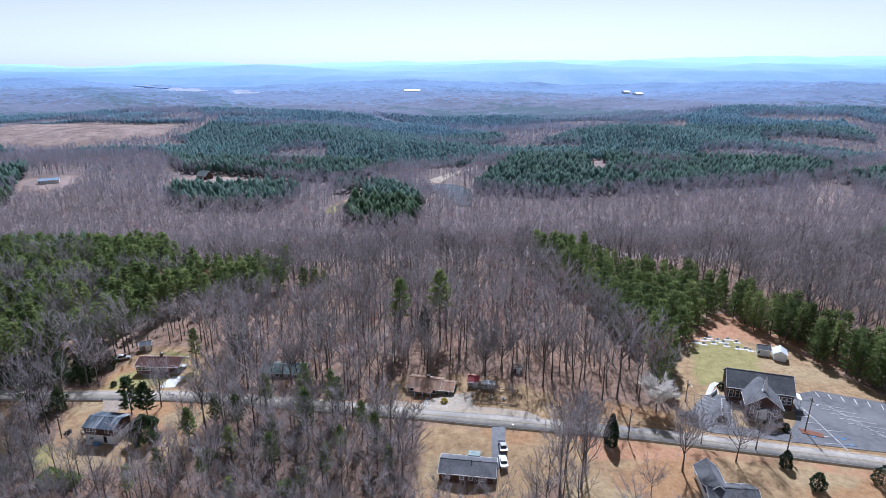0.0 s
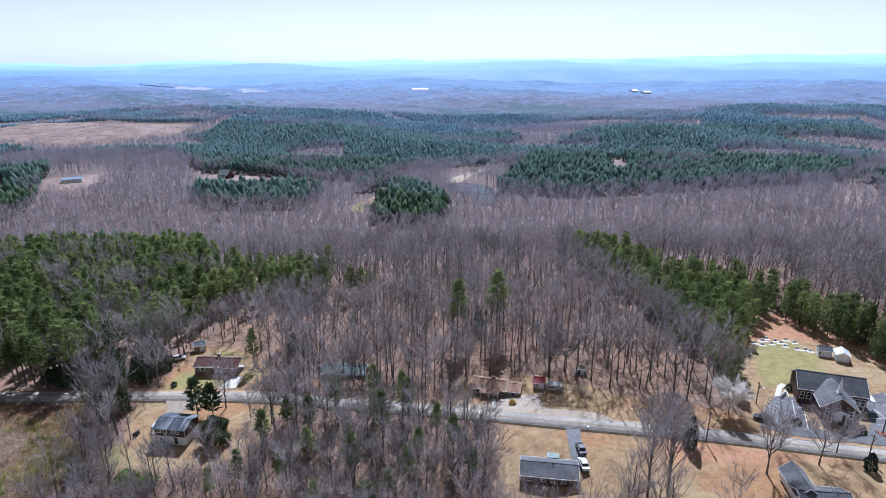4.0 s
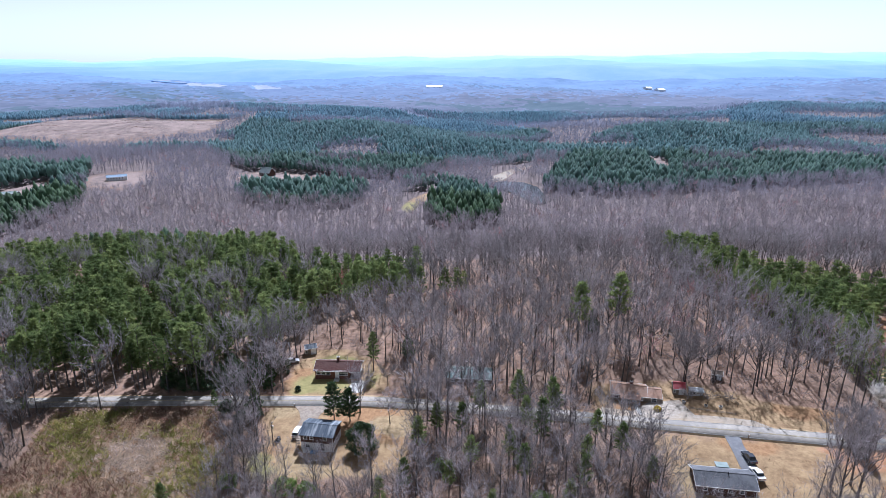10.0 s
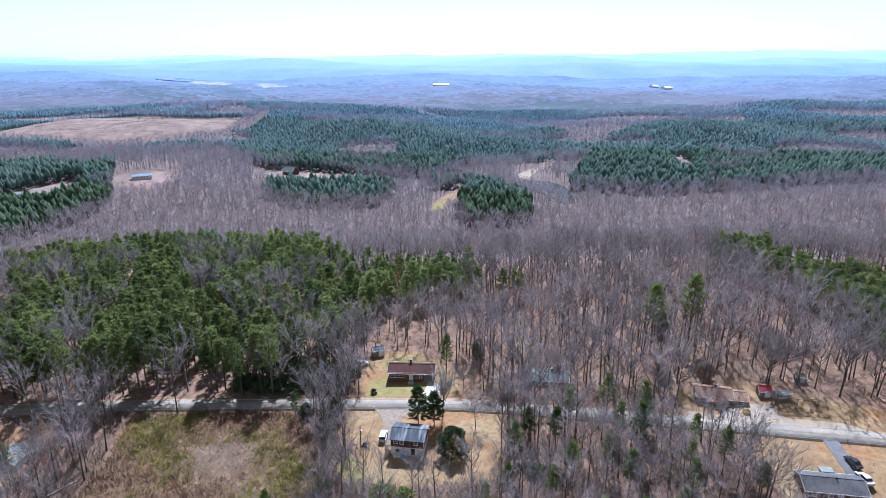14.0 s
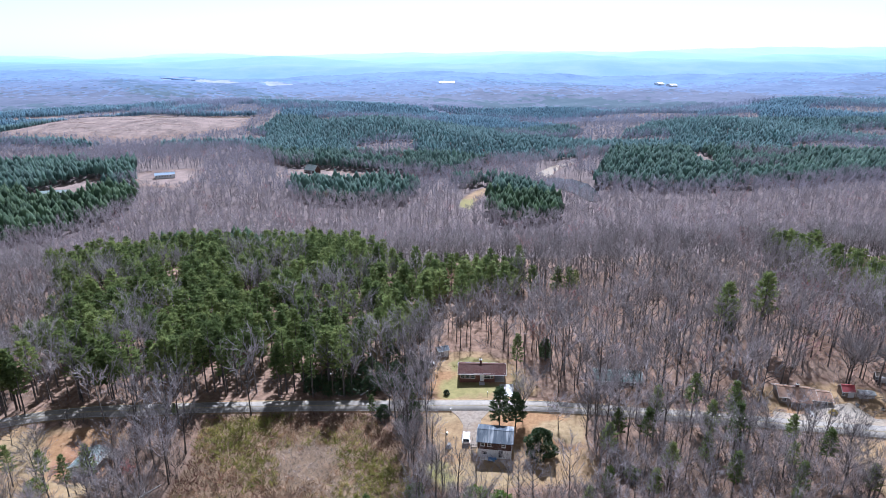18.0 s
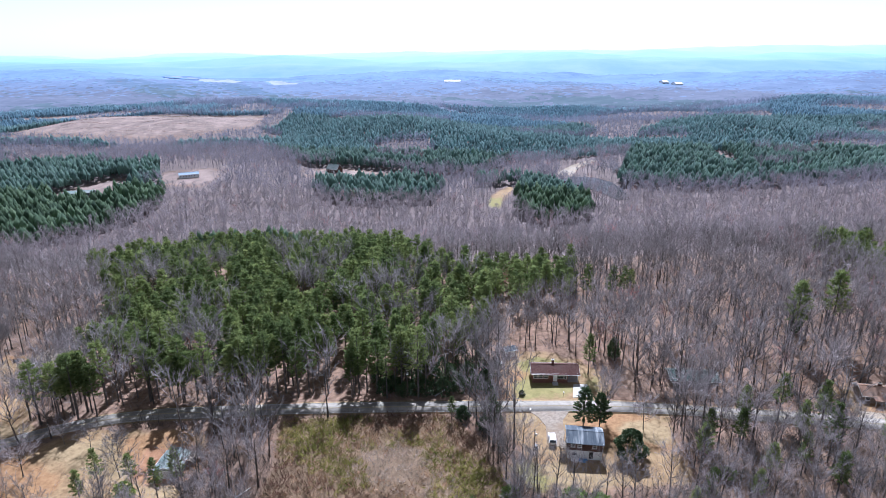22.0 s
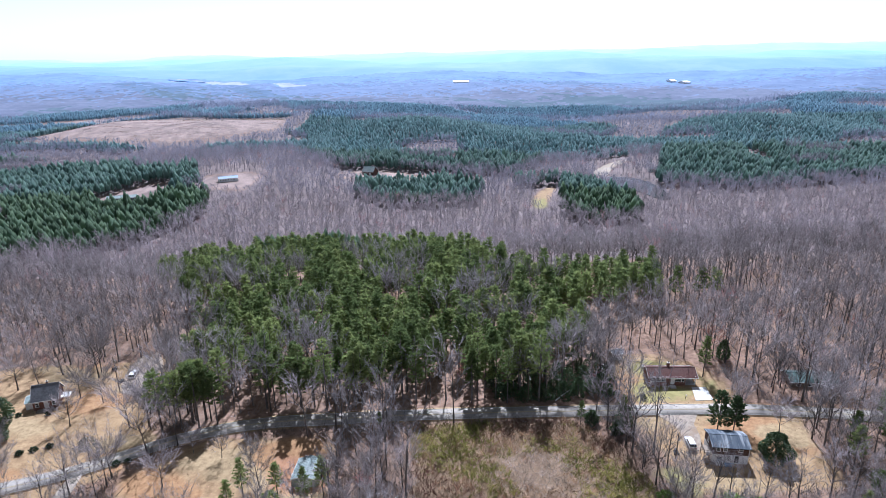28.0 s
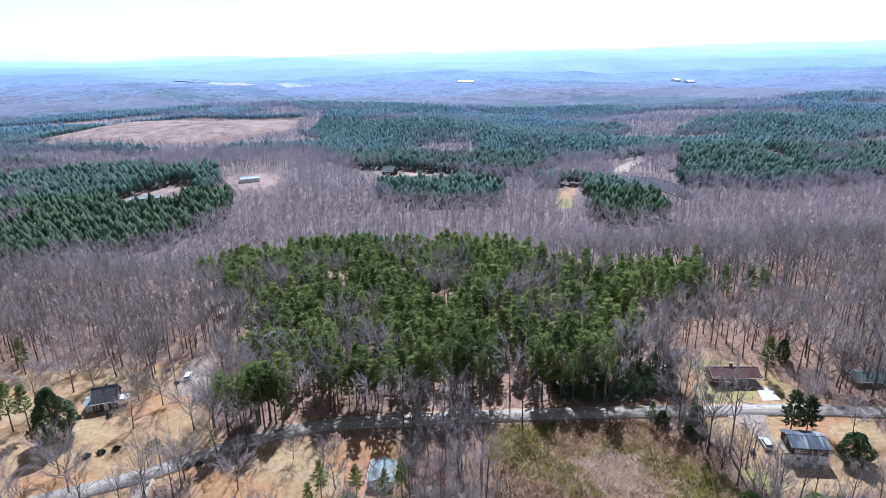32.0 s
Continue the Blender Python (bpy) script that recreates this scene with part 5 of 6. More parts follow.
paving("driveway", [(-249.4, 137), (-246.4, 138.4), (-245, 128), (-249, 124)], GRAVEL, "pale gravel drive off the road", 0.09)
paving("path", [(-5.0, 147.6), (-3.9, 147.4), (-4.4, 141.8), (-5.4, 142)], CONCRETE, "narrow concrete path to the porch", 0.14)
paving("path", [(71.6, 145.7), (75.4, 151.5), (77.5, 153.1), (78.4, 151.6), (76.2, 150.2), (73.4, 146.1)], CONCRETE, "curved white concrete path beside the church", 0.2)
paving("planting_bed", [(75, 134.8), (78, 136), (83.6, 133.2), (88, 133.2), (85.6, 128.6), (73.4, 131)], VERGE, "dry grass bed before the church porch", 0.2)
pond_z = ground_z(8, 508) + 0.9
pond_mesh = bpy.data.meshes.new("pond")
n_ = len(POND)
pond_mesh.from_pydata([(x, y, pond_z) for x, y in POND] + [(x, y, pond_z - 2) for x, y in POND], [], [tuple(range(n_))] + [(i, (i + 1) % n_, (i + 1) % n_ + n_, i + n_) for i in range(n_)])
pond_mesh.materials.append(WATER)
tagged(new("pond", pond_mesh), "still grey-blue pond below the dam", "pond", kind="structure")
paving("dam_track", DAM, GRAVEL, "pale track across the pond dam", 0.3, "track", 12.0)


# ---- vehicles ----
def car(x, y, turn, paint, label, long=4.6, wide=1.82, van=False, group="parked cars"):
    root = thing("car", label, "car", x, y, ground_z(x, y) + 0.1, turn, group)
    l, w = long / 2, wide / 2
    prof = [(-l, 0.35), (-l + 0.05, 0.85), (-l + 0.9, 0.98), (l - 1.3, 1.0), (l - 0.1, 0.8), (l, 0.4)]
    n = len(prof)
    v = [(a, s * w * (0.94 if i in (0, n - 1) else 1), c) for s in (-1, 1) for i, (a, c) in enumerate(prof)]
    f = [tuple(range(n))[::1], tuple(range(2 * n - 1, n - 1, -1))] + [(i, i + n, (i + 1) % n + n, (i + 1) % n) for i in range(n)]
    part("body", (v, f), paint, root)
    back = -l + (0.15 if van else 0.75)
    cab = [(back, 0.96), (back + 0.35, 1.5), (l - 2.0, 1.52), (l - 1.2, 0.98)]
    v = [(a, s * w * (0.93 if c < 1 else 0.78), c) for s in (-1, 1) for a, c in cab]
    part("glasshouse", (v, [(0, 1, 2, 3), (7, 6, 5, 4)] + [(i, i + 4, (i + 1) % 4 + 4, (i + 1) % 4) for i in range(4)]), GLASS, root)
    part("roof_panel", block((back + l) / 2 - 0.82, 0, 1.5, l - 2.2 - back, wide * 0.77, 0.06), paint, root)
    for sx in (-1, 1):
        for sy in (-1, 1):
            a, b = sx * (l - 0.85), sy * (w - 0.1)
            ty = part("wheel", rod((a, b - 0.1, 0.33), (a, b + 0.1, 0.33), 0.33, 0.33, 12), RUBBER, root)
            part("rim", rod((a, b + sy * 0.08, 0.33), (a, b + sy * 0.13, 0.33), 0.2, 0.18, 10), CHROME, ty)
        for sy in (-1, 1):
            part("headlight" if sx > 0 else "tail_light", block(sx * (l - 0.04), sy * (w - 0.3), 0.62, 0.1, 0.36, 0.14), WHITE if sx > 0 else RED_METAL, root)
    return root


car(14.0, 122.4, 94, CAR_DARK, "dark saloon car parked on the asphalt driveway", 4.3, 1.7)
car(13.7, 117.8, 93, CAR_WHITE, "white saloon car parked beside the brick house", 4.4, 1.7)
car(-94.4, 139.8, 86, CAR_WHITE, "white estate car on the gravel driveway", van=True)
car(-257.6, 188.6, 98, CAR_WHITE, "white pickup-sized car on the gravel drive", 5.0, 1.9, van=True)
car(62.9, 134.6, 150, CAR_DARK, "dark car at the edge of the church car park")
car(-105.2, 178.2, 20, CAR_WHITE, "white car parked under trees beside a shed")
car(-108.2, 174.6, 25, material("red_car_paint", (0.16, 0.03, 0.03), (0.22, 0.05, 0.045), 0.5, 0.5), "dull red car parked among the trees")


def mower(x, y, turn):
    root = thing("ride_on_mower", "dark ride-on mower standing in dry grass", "mower", x, y, None, turn, "yard machines")
    part("bonnet", block(0.5, 0, 0.4, 0.9, 0.7, 0.5), CAR_DARK, root)
    part("seat", merge(block(-0.4, 0, 0.6, 0.5, 0.5, 0.12), block(-0.62, 0, 0.7, 0.1, 0.5, 0.5)), DARK, root)
    part("deck", block(0, 0, 0.15, 1.2, 1.2, 0.2), CAR_DARK, root)
    for a, b, r in ((0.7, 0.45, 0.22), (0.7, -0.45, 0.22), (-0.5, 0.5, 0.32), (-0.5, -0.5, 0.32)):
        part("wheel", rod((a, b - 0.1, r), (a, b + 0.1, r), r, r, 10), RUBBER, root)


mower(-259.8, 184.6, 60)
mower(-266.8, 194.0, 20)
mower(-98.9, 137.0, 80)


# ---- sheds and far buildings ----
def shed(x, y, turn, L, W, h, rise, wall, roof, label, z=None, name="shed", wins=1, ribs=0):
    root = thing(name, label, name.replace("_", " "), x, y, z, turn)
    walls(root, L, W, -0.4, h, rise * 0.95, wall)
    gable_roof(root, L, W, h, rise, roof, 0.2, ribs=ribs)
    door(root, L * 0.2, -W / 2, 0, min(1.4, L * 0.4), min(2.0, h - 0.1))
    for i in range(wins):
        window(root, -L * 0.42 + i * L * 0.84 / max(1, wins) * (0.6 if wins < 3 else 1), -W / 2, h * 0.4, min(0.9, L * 0.2), h * 0.35, "s")
    return root


SHED_ROOF = material("pale_shed_roof", (0.5, 0.52, 0.54), (0.62, 0.64, 0.66), 1.0, 0.5)
shed(101.2, 172.6, -18, 3.6, 3.2, 2.3, 0.9, WHITE, SHINGLE_GREY, "white garden shed with grey shingle roof behind the church")
shed(104.8, 169.6, 66, 4.4, 3.6, 2.4, 1.0, WHITE, SHED_ROOF, "white metal-roofed shed behind the church")
shed(-100.6, 185.0, 20, 3.6, 3.0, 2.4, 0.8, WOOD, METAL_BLUE, "weathered grey wooden shed at the wood's edge")
shed(8.6, 152.2, -10, 3.0, 3.0, 1.9, 1.2, WOOD, RED_METAL, "small wooden shed with a bright red roof")
shed(21.6, 158.0, -20, 2.6, 2.2, 1.8, 0.7, DARK, WOOD, "dark little hut under the trees")
shed(-327.0, 495.0, 26, 15, 5, 2.8, 1.4, WHITE, material("blue_metal_roof", (0.3, 0.42, 0.55), (0.4, 0.5, 0.62), 0.5, 0.4), "long white mobile home with pale blue roof", name="mobile_home", wins=6)
shed(-218.0, 547.0, -25, 11, 9, 3.2, 4.0, DARK_BRICK, METAL_ROOF, "dark chalet with steep bright metal roof on the ridge", name="chalet", wins=4, ribs=12)
shed(-392.0, 452.0, 15, 20, 8, 2.6, 1.2, METAL_BLUE, METAL_ROOF, "low metal barn in a red clay yard", name="barn", wins=3)
shed(38.0, 556.0, 10, 7, 5, 2.6, 1.2, WHITE, SHINGLE_GREY, "small white cabin near the pond dam", name="cabin", wins=2)
shed(-90.0, 1842.0, 0, 46, 30, 3.5, 3.5, WHITE, WHITE, "long white warehouse in the hazy distance", name="warehouse", wins=4, z=ground_z(-90, 1842) + 5)
for x_, y_, l_ in ((616, 1968, 34), (590, 2010, 26), (1290, 2620, 90), (1400, 2640, 60), (1640, 2700, 70), (1760, 2720, 120), (1900, 2690, 60)):
    shed(x_, y_, random.uniform(-20, 20), l_ * 0.7, 30, 4, 4, WHITE, WHITE, "pale industrial building far off in the haze", name="warehouse", wins=3, z=ground_z(x_, y_) + 6)
shed(12.6, 150.2, -10, 3.4, 1.9, 1.5, 0.3, WHITE, WHITE, "white camper trailer beside a low fence", name="camper_trailer", wins=2)


# ---- poles, mailboxes, stones, fence ----
POLES = []


def pole(x, y, h, lean=0.0, lamp=False, arm=True):
    root = thing("utility_pole", "weathered wooden utility pole" + (" with a street lamp arm" if lamp else " beside the road"), "pole", x, y)
    part("shaft", rod((0, 0, -0.3), (lean, 0, h), 0.16, 0.1, 8), CREOSOTE, root)
    if arm:
        part("crossarm", block(lean * 0.94, 0, h - 0.7, 0.12, 2.0, 0.14), CREOSOTE, root)
        for b in (-0.9, 0.9, 0.35):
            part("insulator", rod((lean * 0.94, b, h - 0.56), (lean * 0.94, b, h - 0.36), 0.06, 0.04), STONE, root)
        part("transformer", rod((0.3, 0, h - 1.9), (0.3, 0, h - 1.1), 0.2, 0.2, 10), CHROME, root)
    if lamp:
        a = part("lamp_arm", rod((0, 0, h - 1.0), (0.2, -1.8, h - 0.6), 0.04, 0.03), CHROME, root)
        part("lamp_head", block(0.2, -2.0, h - 0.72, 0.25, 0.6, 0.14), WHITE, a)
    POLES.append((x, y, ground_z(x, y) + h - 0.6))


for p_ in ((44.4, 124.9, 8.5, 0.1, False), (89.7, 129.3, 9.5, 0.2, True), (79.7, 119.5, 6.5, 0.1, False), (-256.6, 177.7, 12.5, -0.1, False), (-246.7, 142.8, 9, 0.0, False), (-99.6, 135.4, 7, 0.0, False), (65.0, 142.4, 6.5, 0.0, True), (-132, 161.2, 9.5, 0.1, True)):
    pole(*p_)


def wire(a, b, sag=0.8):
    pts = [Vector(a).lerp(Vector(b), k / 12) - Vector((0, 0, sag * 4 * (k / 12) * (1 - k / 12))) for k in range(13)]
    s = Soup()
    tube(s, [tuple(p) for p in pts], [0.018] * 13, 3, 0)
    v, f, _ = s.arrays()
    tagged(new("overhead_wire", mesh_of("overhead_wire", v, f, [CABLE])), "thin black overhead wire slung between poles", "wire", "overhead wires")


for i, j in ((0, 2), (2, 1), (4, 3)):
    wire(POLES[i], POLES[j])
wire(POLES[1], (90.0, 139.0, 10.2), 0.4)


def mailbox(x, y, turn=0):
    root = thing("mailbox", "grey roadside mailbox on a wooden post", "mailbox", x, y, None, turn, "mailboxes")
    part("post", block(0, 0, -0.2, 0.1, 0.1, 1.25), WOOD, root)
    b = part("box", block(0, -0.1, 1.05, 0.22, 0.5, 0.24), CHROME, root)
    part("flag", block(0.13, 0, 1.2, 0.02, 0.16, 0.1), RED_METAL, b)


for x_, y_ in ((-87.6, 160.2), (17.2, 129.6), (-98.2, 152.2), (-7.2, 141.4), (-243.2, 148.0)):
    mailbox(x_, y_)
GRAVES = [(83.4, 180.9), (85.4, 179.6), (88.9, 180.4), (92.6, 181.3), (92.4, 178.8), (95.2, 176.8), (97.7, 176.4), (89.3, 184.6), (91.4, 182.9), (95.2, 183.8), (97.1, 181.7), (98.6, 175.4), (87.2, 183.0)]
for i, (x_, y_) in enumerate(GRAVES):
    root = thing("gravestone", "pale stone grave marker on a flat ledger in the churchyard", "gravestone", x_, y_, None, -12, "gravestones")
    part("ledger", block(0, -1.0, -0.1, 2.0 if i % 3 else 3.2, 0.9, 0.22), STONE, root)
    part("headstone", merge(block(0, 0, 0, 1.0, 0.25, 0.55), block(0, 0, 0.55, 0.8, 0.22, 0.12)), STONE, root)


def fence(points, label, h=1.1):
    root = thing("fence", label, "fence", points[0][0], points[0][1])
    z0 = ground_z(*points[0])
    for (x0, y0), (x1, y1) in zip(points, points[1:]):
        n = max(1, int(math.hypot(x1 - x0, y1 - y0) / 2.2))
        ang = math.degrees(math.atan2(y1 - y0, x1 - x0))
        for k in range(n + 1):
            x, y = x0 + (x1 - x0) * k / n - points[0][0], y0 + (y1 - y0) * k / n - points[0][1]
            part("post", block(x, y, ground_z(x + points[0][0], y + points[0][1]) - z0 - 0.2, 0.12, 0.12, h + 0.2, ang), WOOD, root)
        mx, my = (x0 + x1) / 2 - points[0][0], (y0 + y1) / 2 - points[0][1]
        zm = ground_z((x0 + x1) / 2, (y0 + y1) / 2) - z0
        for dz in (0.45, 0.9):
            part("rail", block(mx, my, zm + dz * h, math.hypot(x1 - x0, y1 - y0), 0.06, 0.12, ang), WOOD, root)


fence([(10.6, 148.8), (20.4, 146.6), (21, 143.4)], "low weathered wooden rail fence before the trailer")
fence([(7.6, 142.6), (18.8, 139.6)], "low wooden rail along the front garden", 0.6)
for x_, y_, h_ in ((8.0, 146.4, 0.7), (12.8, 143.8, 0.5), (16.2, 142.8, 0.6)):
    root = thing("planter", "round stone planter on dry grass", "planter", x_, y_, None, 0, "garden planters")
    part("bowl", rod((0, 0, 0), (0, 0, h_), 0.35, 0.5, 10), STONE, root)
    part("soil", rod((0, 0, h_ - 0.02), (0, 0, h_ + 0.03), 0.42, 0.42, 10), DARK, root)
log = thing("fallen_log", "bleached fallen tree trunk lying beside the road", "log", -121.5, 163.2, None, 35)
part("stem", rod((-3.2, 0, 0.3), (3.2, 0.3, 1.5), 0.2, 0.12), STONE, log)
part("branch", rod((1.2, 0.1, 1.0), (2.2, 1.2, 1.7), 0.08, 0.03), STONE, log)
log = thing("fallen_log", "grey fallen trunk lying in the rough field", "log", -168.5, 124.5, None, 50)
part("stem", rod((-3.4, 0, 0.15), (3.0, 0.2, 0.35), 0.2, 0.12), STONE, log)
part("branch", rod((-1.0, 0.1, 0.3), (-0.2, 1.4, 0.9), 0.08, 0.03), STONE, log)


# ---- single trees and shrubs of the yards ----
yard = [tree_thing("bare_tree", s, BARK, TWIG, "broad leafless shade tree standing in a dry yard", group="yard shade trees") for s in
        [bare_tree(14, 6.0, 13, 7, 20, 0.055, low=0.25, fork=True), bare_tree(13, 5.2, 12, 7, 20, 0.055, low=0.22), bare_tree(15, 5.6, 13, 7, 20, 0.055, low=0.24, fork=True)]]
SLIM = [(53.4, 113.9, 0.85), (27.0, 113.0, 1.0), (29.6, 108.5, 1.05), (31.6, 113.5, 0.9), (24.6, 106.5, 0.95), (-79.2, 148.4, 0.75), (-64, 140, 0.7), (-58, 143, 0.75), (12.0, 157.5, 0.8), (-55.5, 161, 0.6), (-51, 160.5, 0.65), (-46, 161.5, 0.6), (-42, 162, 0.65), (-59, 164, 0.6), (-4, 158, 0.7), (-12, 160, 0.7), (-243, 186, 0.85), (-270.3, 192.5, 0.7), (-237.5, 156.8, 0.7)]
EAST_YARD = [(61.6, 123.8, 0.7), (66.9, 117.1, 0.9), (73.6, 121.6, 0.85), (44.0, 106.5, 0.5), (-9.5, 114.0, 0.9), (-12.0, 119.0, 0.9)]
MID_YARD = [(12.0, 156.5, 1.05), (17.0, 159.5, 1.1), (9.0, 146.5, 0.3), (13.6, 144.8, 0.3), (18.6, 144.0, 0.28), (-70.5, 143.0, 0.7), (-111.0, 186.0, 0.9), (-73.0, 163.5, 0.55), (-60, 160.5, 0.5)]
WEST_YARD = [(-267.8, 175.6, 0.62), (-258.7, 171.9, 0.6), (-269.1, 188.7, 0.85), (-286.7, 185.1, 0.55), (-292.1, 182.9, 0.8), (-250.0, 142.7, 0.55), (-238.2, 136.9, 0.85), (-265.4, 134.4, 0.9), (-240.1, 173.7, 0.8), (-238.6, 158.2, 0.8), (-244, 158, 0.7), (-276, 126, 0.9), (-205, 141, 0.55), (-213, 143, 0.5), (-291, 140, 0.7), (-224, 133, 0.7), (-272, 141.5, 0.8), (-284, 132, 0.9), (-262, 160, 0.6), (-296, 172, 0.8), (-283, 192, 0.8), (-276, 199, 0.7)]
THICKET = [(-112, 146, 0.5), (-109, 140.5, 0.6), (-110.6, 151.4, 0.5), (-103, 128, 0.5), (-100, 124, 0.45), (-105, 120, 0.55), (-97, 119.5, 0.4), (-108, 133, 0.5), (-186.6, 126, 0.5), (-200.8, 133.4, 0.8), (-182.6, 134.5, 0.6), (-221, 145, 0.5), (-105.6, 166, 0.7), (-107.4, 170, 0.8), (-104.2, 186, 0.8)]
for x_, y_, s_ in EAST_YARD + MID_YARD + [(a, b, (1.5 if b > 150 else 1.1) * c) for a, b, c in WEST_YARD] + THICKET:
    plant(yard[rng.integers(3)], x_, y_, rng.random() * 360, s_)
slim = [tree_thing("bare_tree", s, BARK, TWIG, "tall slender leafless tree with a dense upright crown", group="tall yard trees") for s in [bare_tree(21, 4.2, 16, 8, 22, 0.06, low=0.18), bare_tree(20, 4.0, 16, 8, 22, 0.06, low=0.2, fork=True)]]
for x_, y_, s_ in SLIM:
    plant(slim[rng.integers(2)], x_, y_, rng.random() * 360, s_)
for t_ in yard + slim:
    drop(t_)

pines = [tree_thing("pine_tree", s, BARK, NEEDLE, "young green pine growing among bare trees", group="young roadside pines") for s in PINE_NEAR]
YOUNG = [(-46.9, 140.4, 0.5), (-33.2, 127.3, 0.55), (-38.7, 115.2, 0.5), (-62.2, 127.2, 0.5), (-78.1, 171.5, 0.5), (-13.9, 178.6, 0.85), (-29, 137.9, 0.5), (-36.9, 142.4, 0.55),
         (-27.7, 139.5, 0.5), (-1.1, 181.2, 0.9), (-51.8, 131.6, 0.5), (-203.2, 128.7, 0.4), (-194.9, 128.0, 0.42), (-184.4, 128.7, 0.45), (-41, 124, 0.4), (-24, 120, 0.38), (-55, 116, 0.42), (-30, 108, 0.36), (-70, 112, 0.36), (-20, 128, 0.42), (-46, 108, 0.36), (-65, 116, 0.4), (-36, 134, 0.45), (-12, 112, 0.4), (-50, 121, 0.45), (-58, 134, 0.45), (-26, 113, 0.42), (-16, 121, 0.45), (-116, 110, 0.4), (-205, 124, 0.4), (-188, 125.5, 0.4)]
OLD = [(-291.5, 160.6, 0.8), (-297.1, 161.6, 0.85), (-316.5, 196.7, 0.75), (-305, 168, 0.8), (-119.5, 150.0, 0.4), (-108.4, 150.2, 0.45), (-173, 150.6, 0.35)]
for x_, y_, s_ in [(a, b, 1.45 * c) for a, b, c in YOUNG] + OLD:
    plant(pines[rng.integers(len(pines))], x_, y_, rng.random() * 360, s_)
for t_ in pines:
    drop(t_)


def evergreen(x, y, h, r, label, mat=CEDAR, base=0.05, count=900, size=0.45, point=0.75, name="evergreen_tree", category="tree", group="", lump=0.2):
    t = tree_thing(name, leafy_tree(h, r, base, count, size, point, lump), BARK, mat, label, category, group)
    t.matrix_basis = stand_at(x, y, rng.random() * 360)
    return t


evergreen(39.7, 123.0, 8.5, 2.1, "dense dark-green cedar standing alone beside the road", count=3200, size=0.38, point=0.55, name="cedar_tree", base=0.02, lump=0.07)
for x_, y_, h_, r_ in ((77.4, 115.5, 4.5, 1.5), (80.5, 108.5, 4.2, 1.9), (95.3, 109.8, 5.0, 2.2), (70.8, 133.2, 1.6, 1.2)):
    evergreen(x_, y_, h_, r_, "rounded dark cedar shrub on dry grass", count=1100, size=0.35, point=0.4, name="cedar_tree", group="small cedars")
evergreen(-280.9, 155.6, 16.5, 5.8, "large glossy dark evergreen beside the brick cottage", BROADLEAF, 0.03, 9000, 0.5, 0.45, "magnolia_tree", lump=0.3)
evergreen(-76.6, 133.4, 7.6, 4.0, "round dark evergreen tree beside the two-storey house", BROADLEAF, 0.04, 7000, 0.34, 0.35, "holly_tree", lump=0.26)
DARK_PINE = material("dark_needles", (0.05, 0.085, 0.035), (0.11, 0.16, 0.06), 0.8, 0.6, vary=0.3, thin=0.3)
for x_, y_, h_, r_ in ((-85.6, 144.6, 12.0, 3.5), (-81.4, 144.6, 10.0, 3.0)):
    t = tree_thing("pine_tree", pine_tree(h_, r_, 15, 7, 0.5, 0.2, tufts=22, cone=0.8), BARK, DARK_PINE, "tall dark pine standing between the road and the house", "tree", "pines before the house")
    t.matrix_basis = stand_at(x_, y_, rng.random() * 360)
evergreen(-68.0, 181.0, 7.0, 2.2, "dark evergreen at the edge of the lawn", BROADLEAF, 0.06, 1200, 0.55, 0.4, "holly_tree")
evergreen(-6.5, 190.0, 9.0, 2.0, "dark evergreen standing among bare trees", BROADLEAF, 0.1, 900, 0.6, 0.5, "holly_tree")
HOLLY = [(-106.5, 172.5, 5.5, 2.4), (-110.5, 176, 7.5, 2.6), (-116, 177, 8.0, 2.8), (-122, 172, 7.0, 2.8), (-127, 176, 8.0, 2.8), (-133, 170, 7.0, 2.6), (-139, 164.4, 5.0, 2.4), (-109.5, 168, 5.0, 2.2), (-141, 170, 7.0, 2.4), (-116.5, 150.5, 4.0, 2.0), (-121.7, 162.9, 5.6, 2.8), (-117.0, 164.4, 6.0, 2.5), (-127.0, 163.4, 4.6, 3.0), (-112.6, 165.2, 5.0, 2.3), (-132.5, 163.2, 4.0, 2.6), (-124.0, 166.6, 6.6, 2.6), (-108.6, 163.6, 4.0, 1.8), (-108.2, 148.6, 6.4, 2.4), (-119.4, 168.0, 7.0, 2.8), (-129.5, 168.5, 6.5, 2.6), (-114.5, 170, 6.5, 2.5), (-136.5, 165.5, 5.0, 2.4), (-111, 145.6, 4.0, 1.8)]
for x_, y_, h_, r_ in HOLLY:
    evergreen(x_, y_, h_, r_, "bushy green holly on the road verge", BROADLEAF, 0.02, 1700, 0.36, 0.35, "holly_bush", "bush", "roadside hollies", 0.34)
for x_, y_, h_, r_ in ((83.4, 131.6, 1.3, 0.9), (85.6, 130.6, 1.5, 1.0), (81.6, 132.6, 0.9, 0.7), (84.8, 129.2, 1.0, 0.8), (77.6, 149.6, 2.0, 0.9), (-99.3, 161.2, 1.6, 0.9), (-252, 150.6, 2.2, 2.4), (-262, 150.5, 1.2, 1.0), (-265.4, 149.2, 1.2, 1.1), (-268.4, 147.8, 1.2, 1.0), (-239.6, 141.8, 1.3, 1.0), (-237, 142.6, 1.2, 0.9), (-272.3, 166.6, 1.2, 0.8), (-281, 166.6, 1.2, 0.8)):
    evergreen(x_, y_, h_, r_, "low clipped shrub on dry grass", CEDAR, 0.0, 420, 0.3, 0.1, "shrub", "shrub", "yard shrubs")
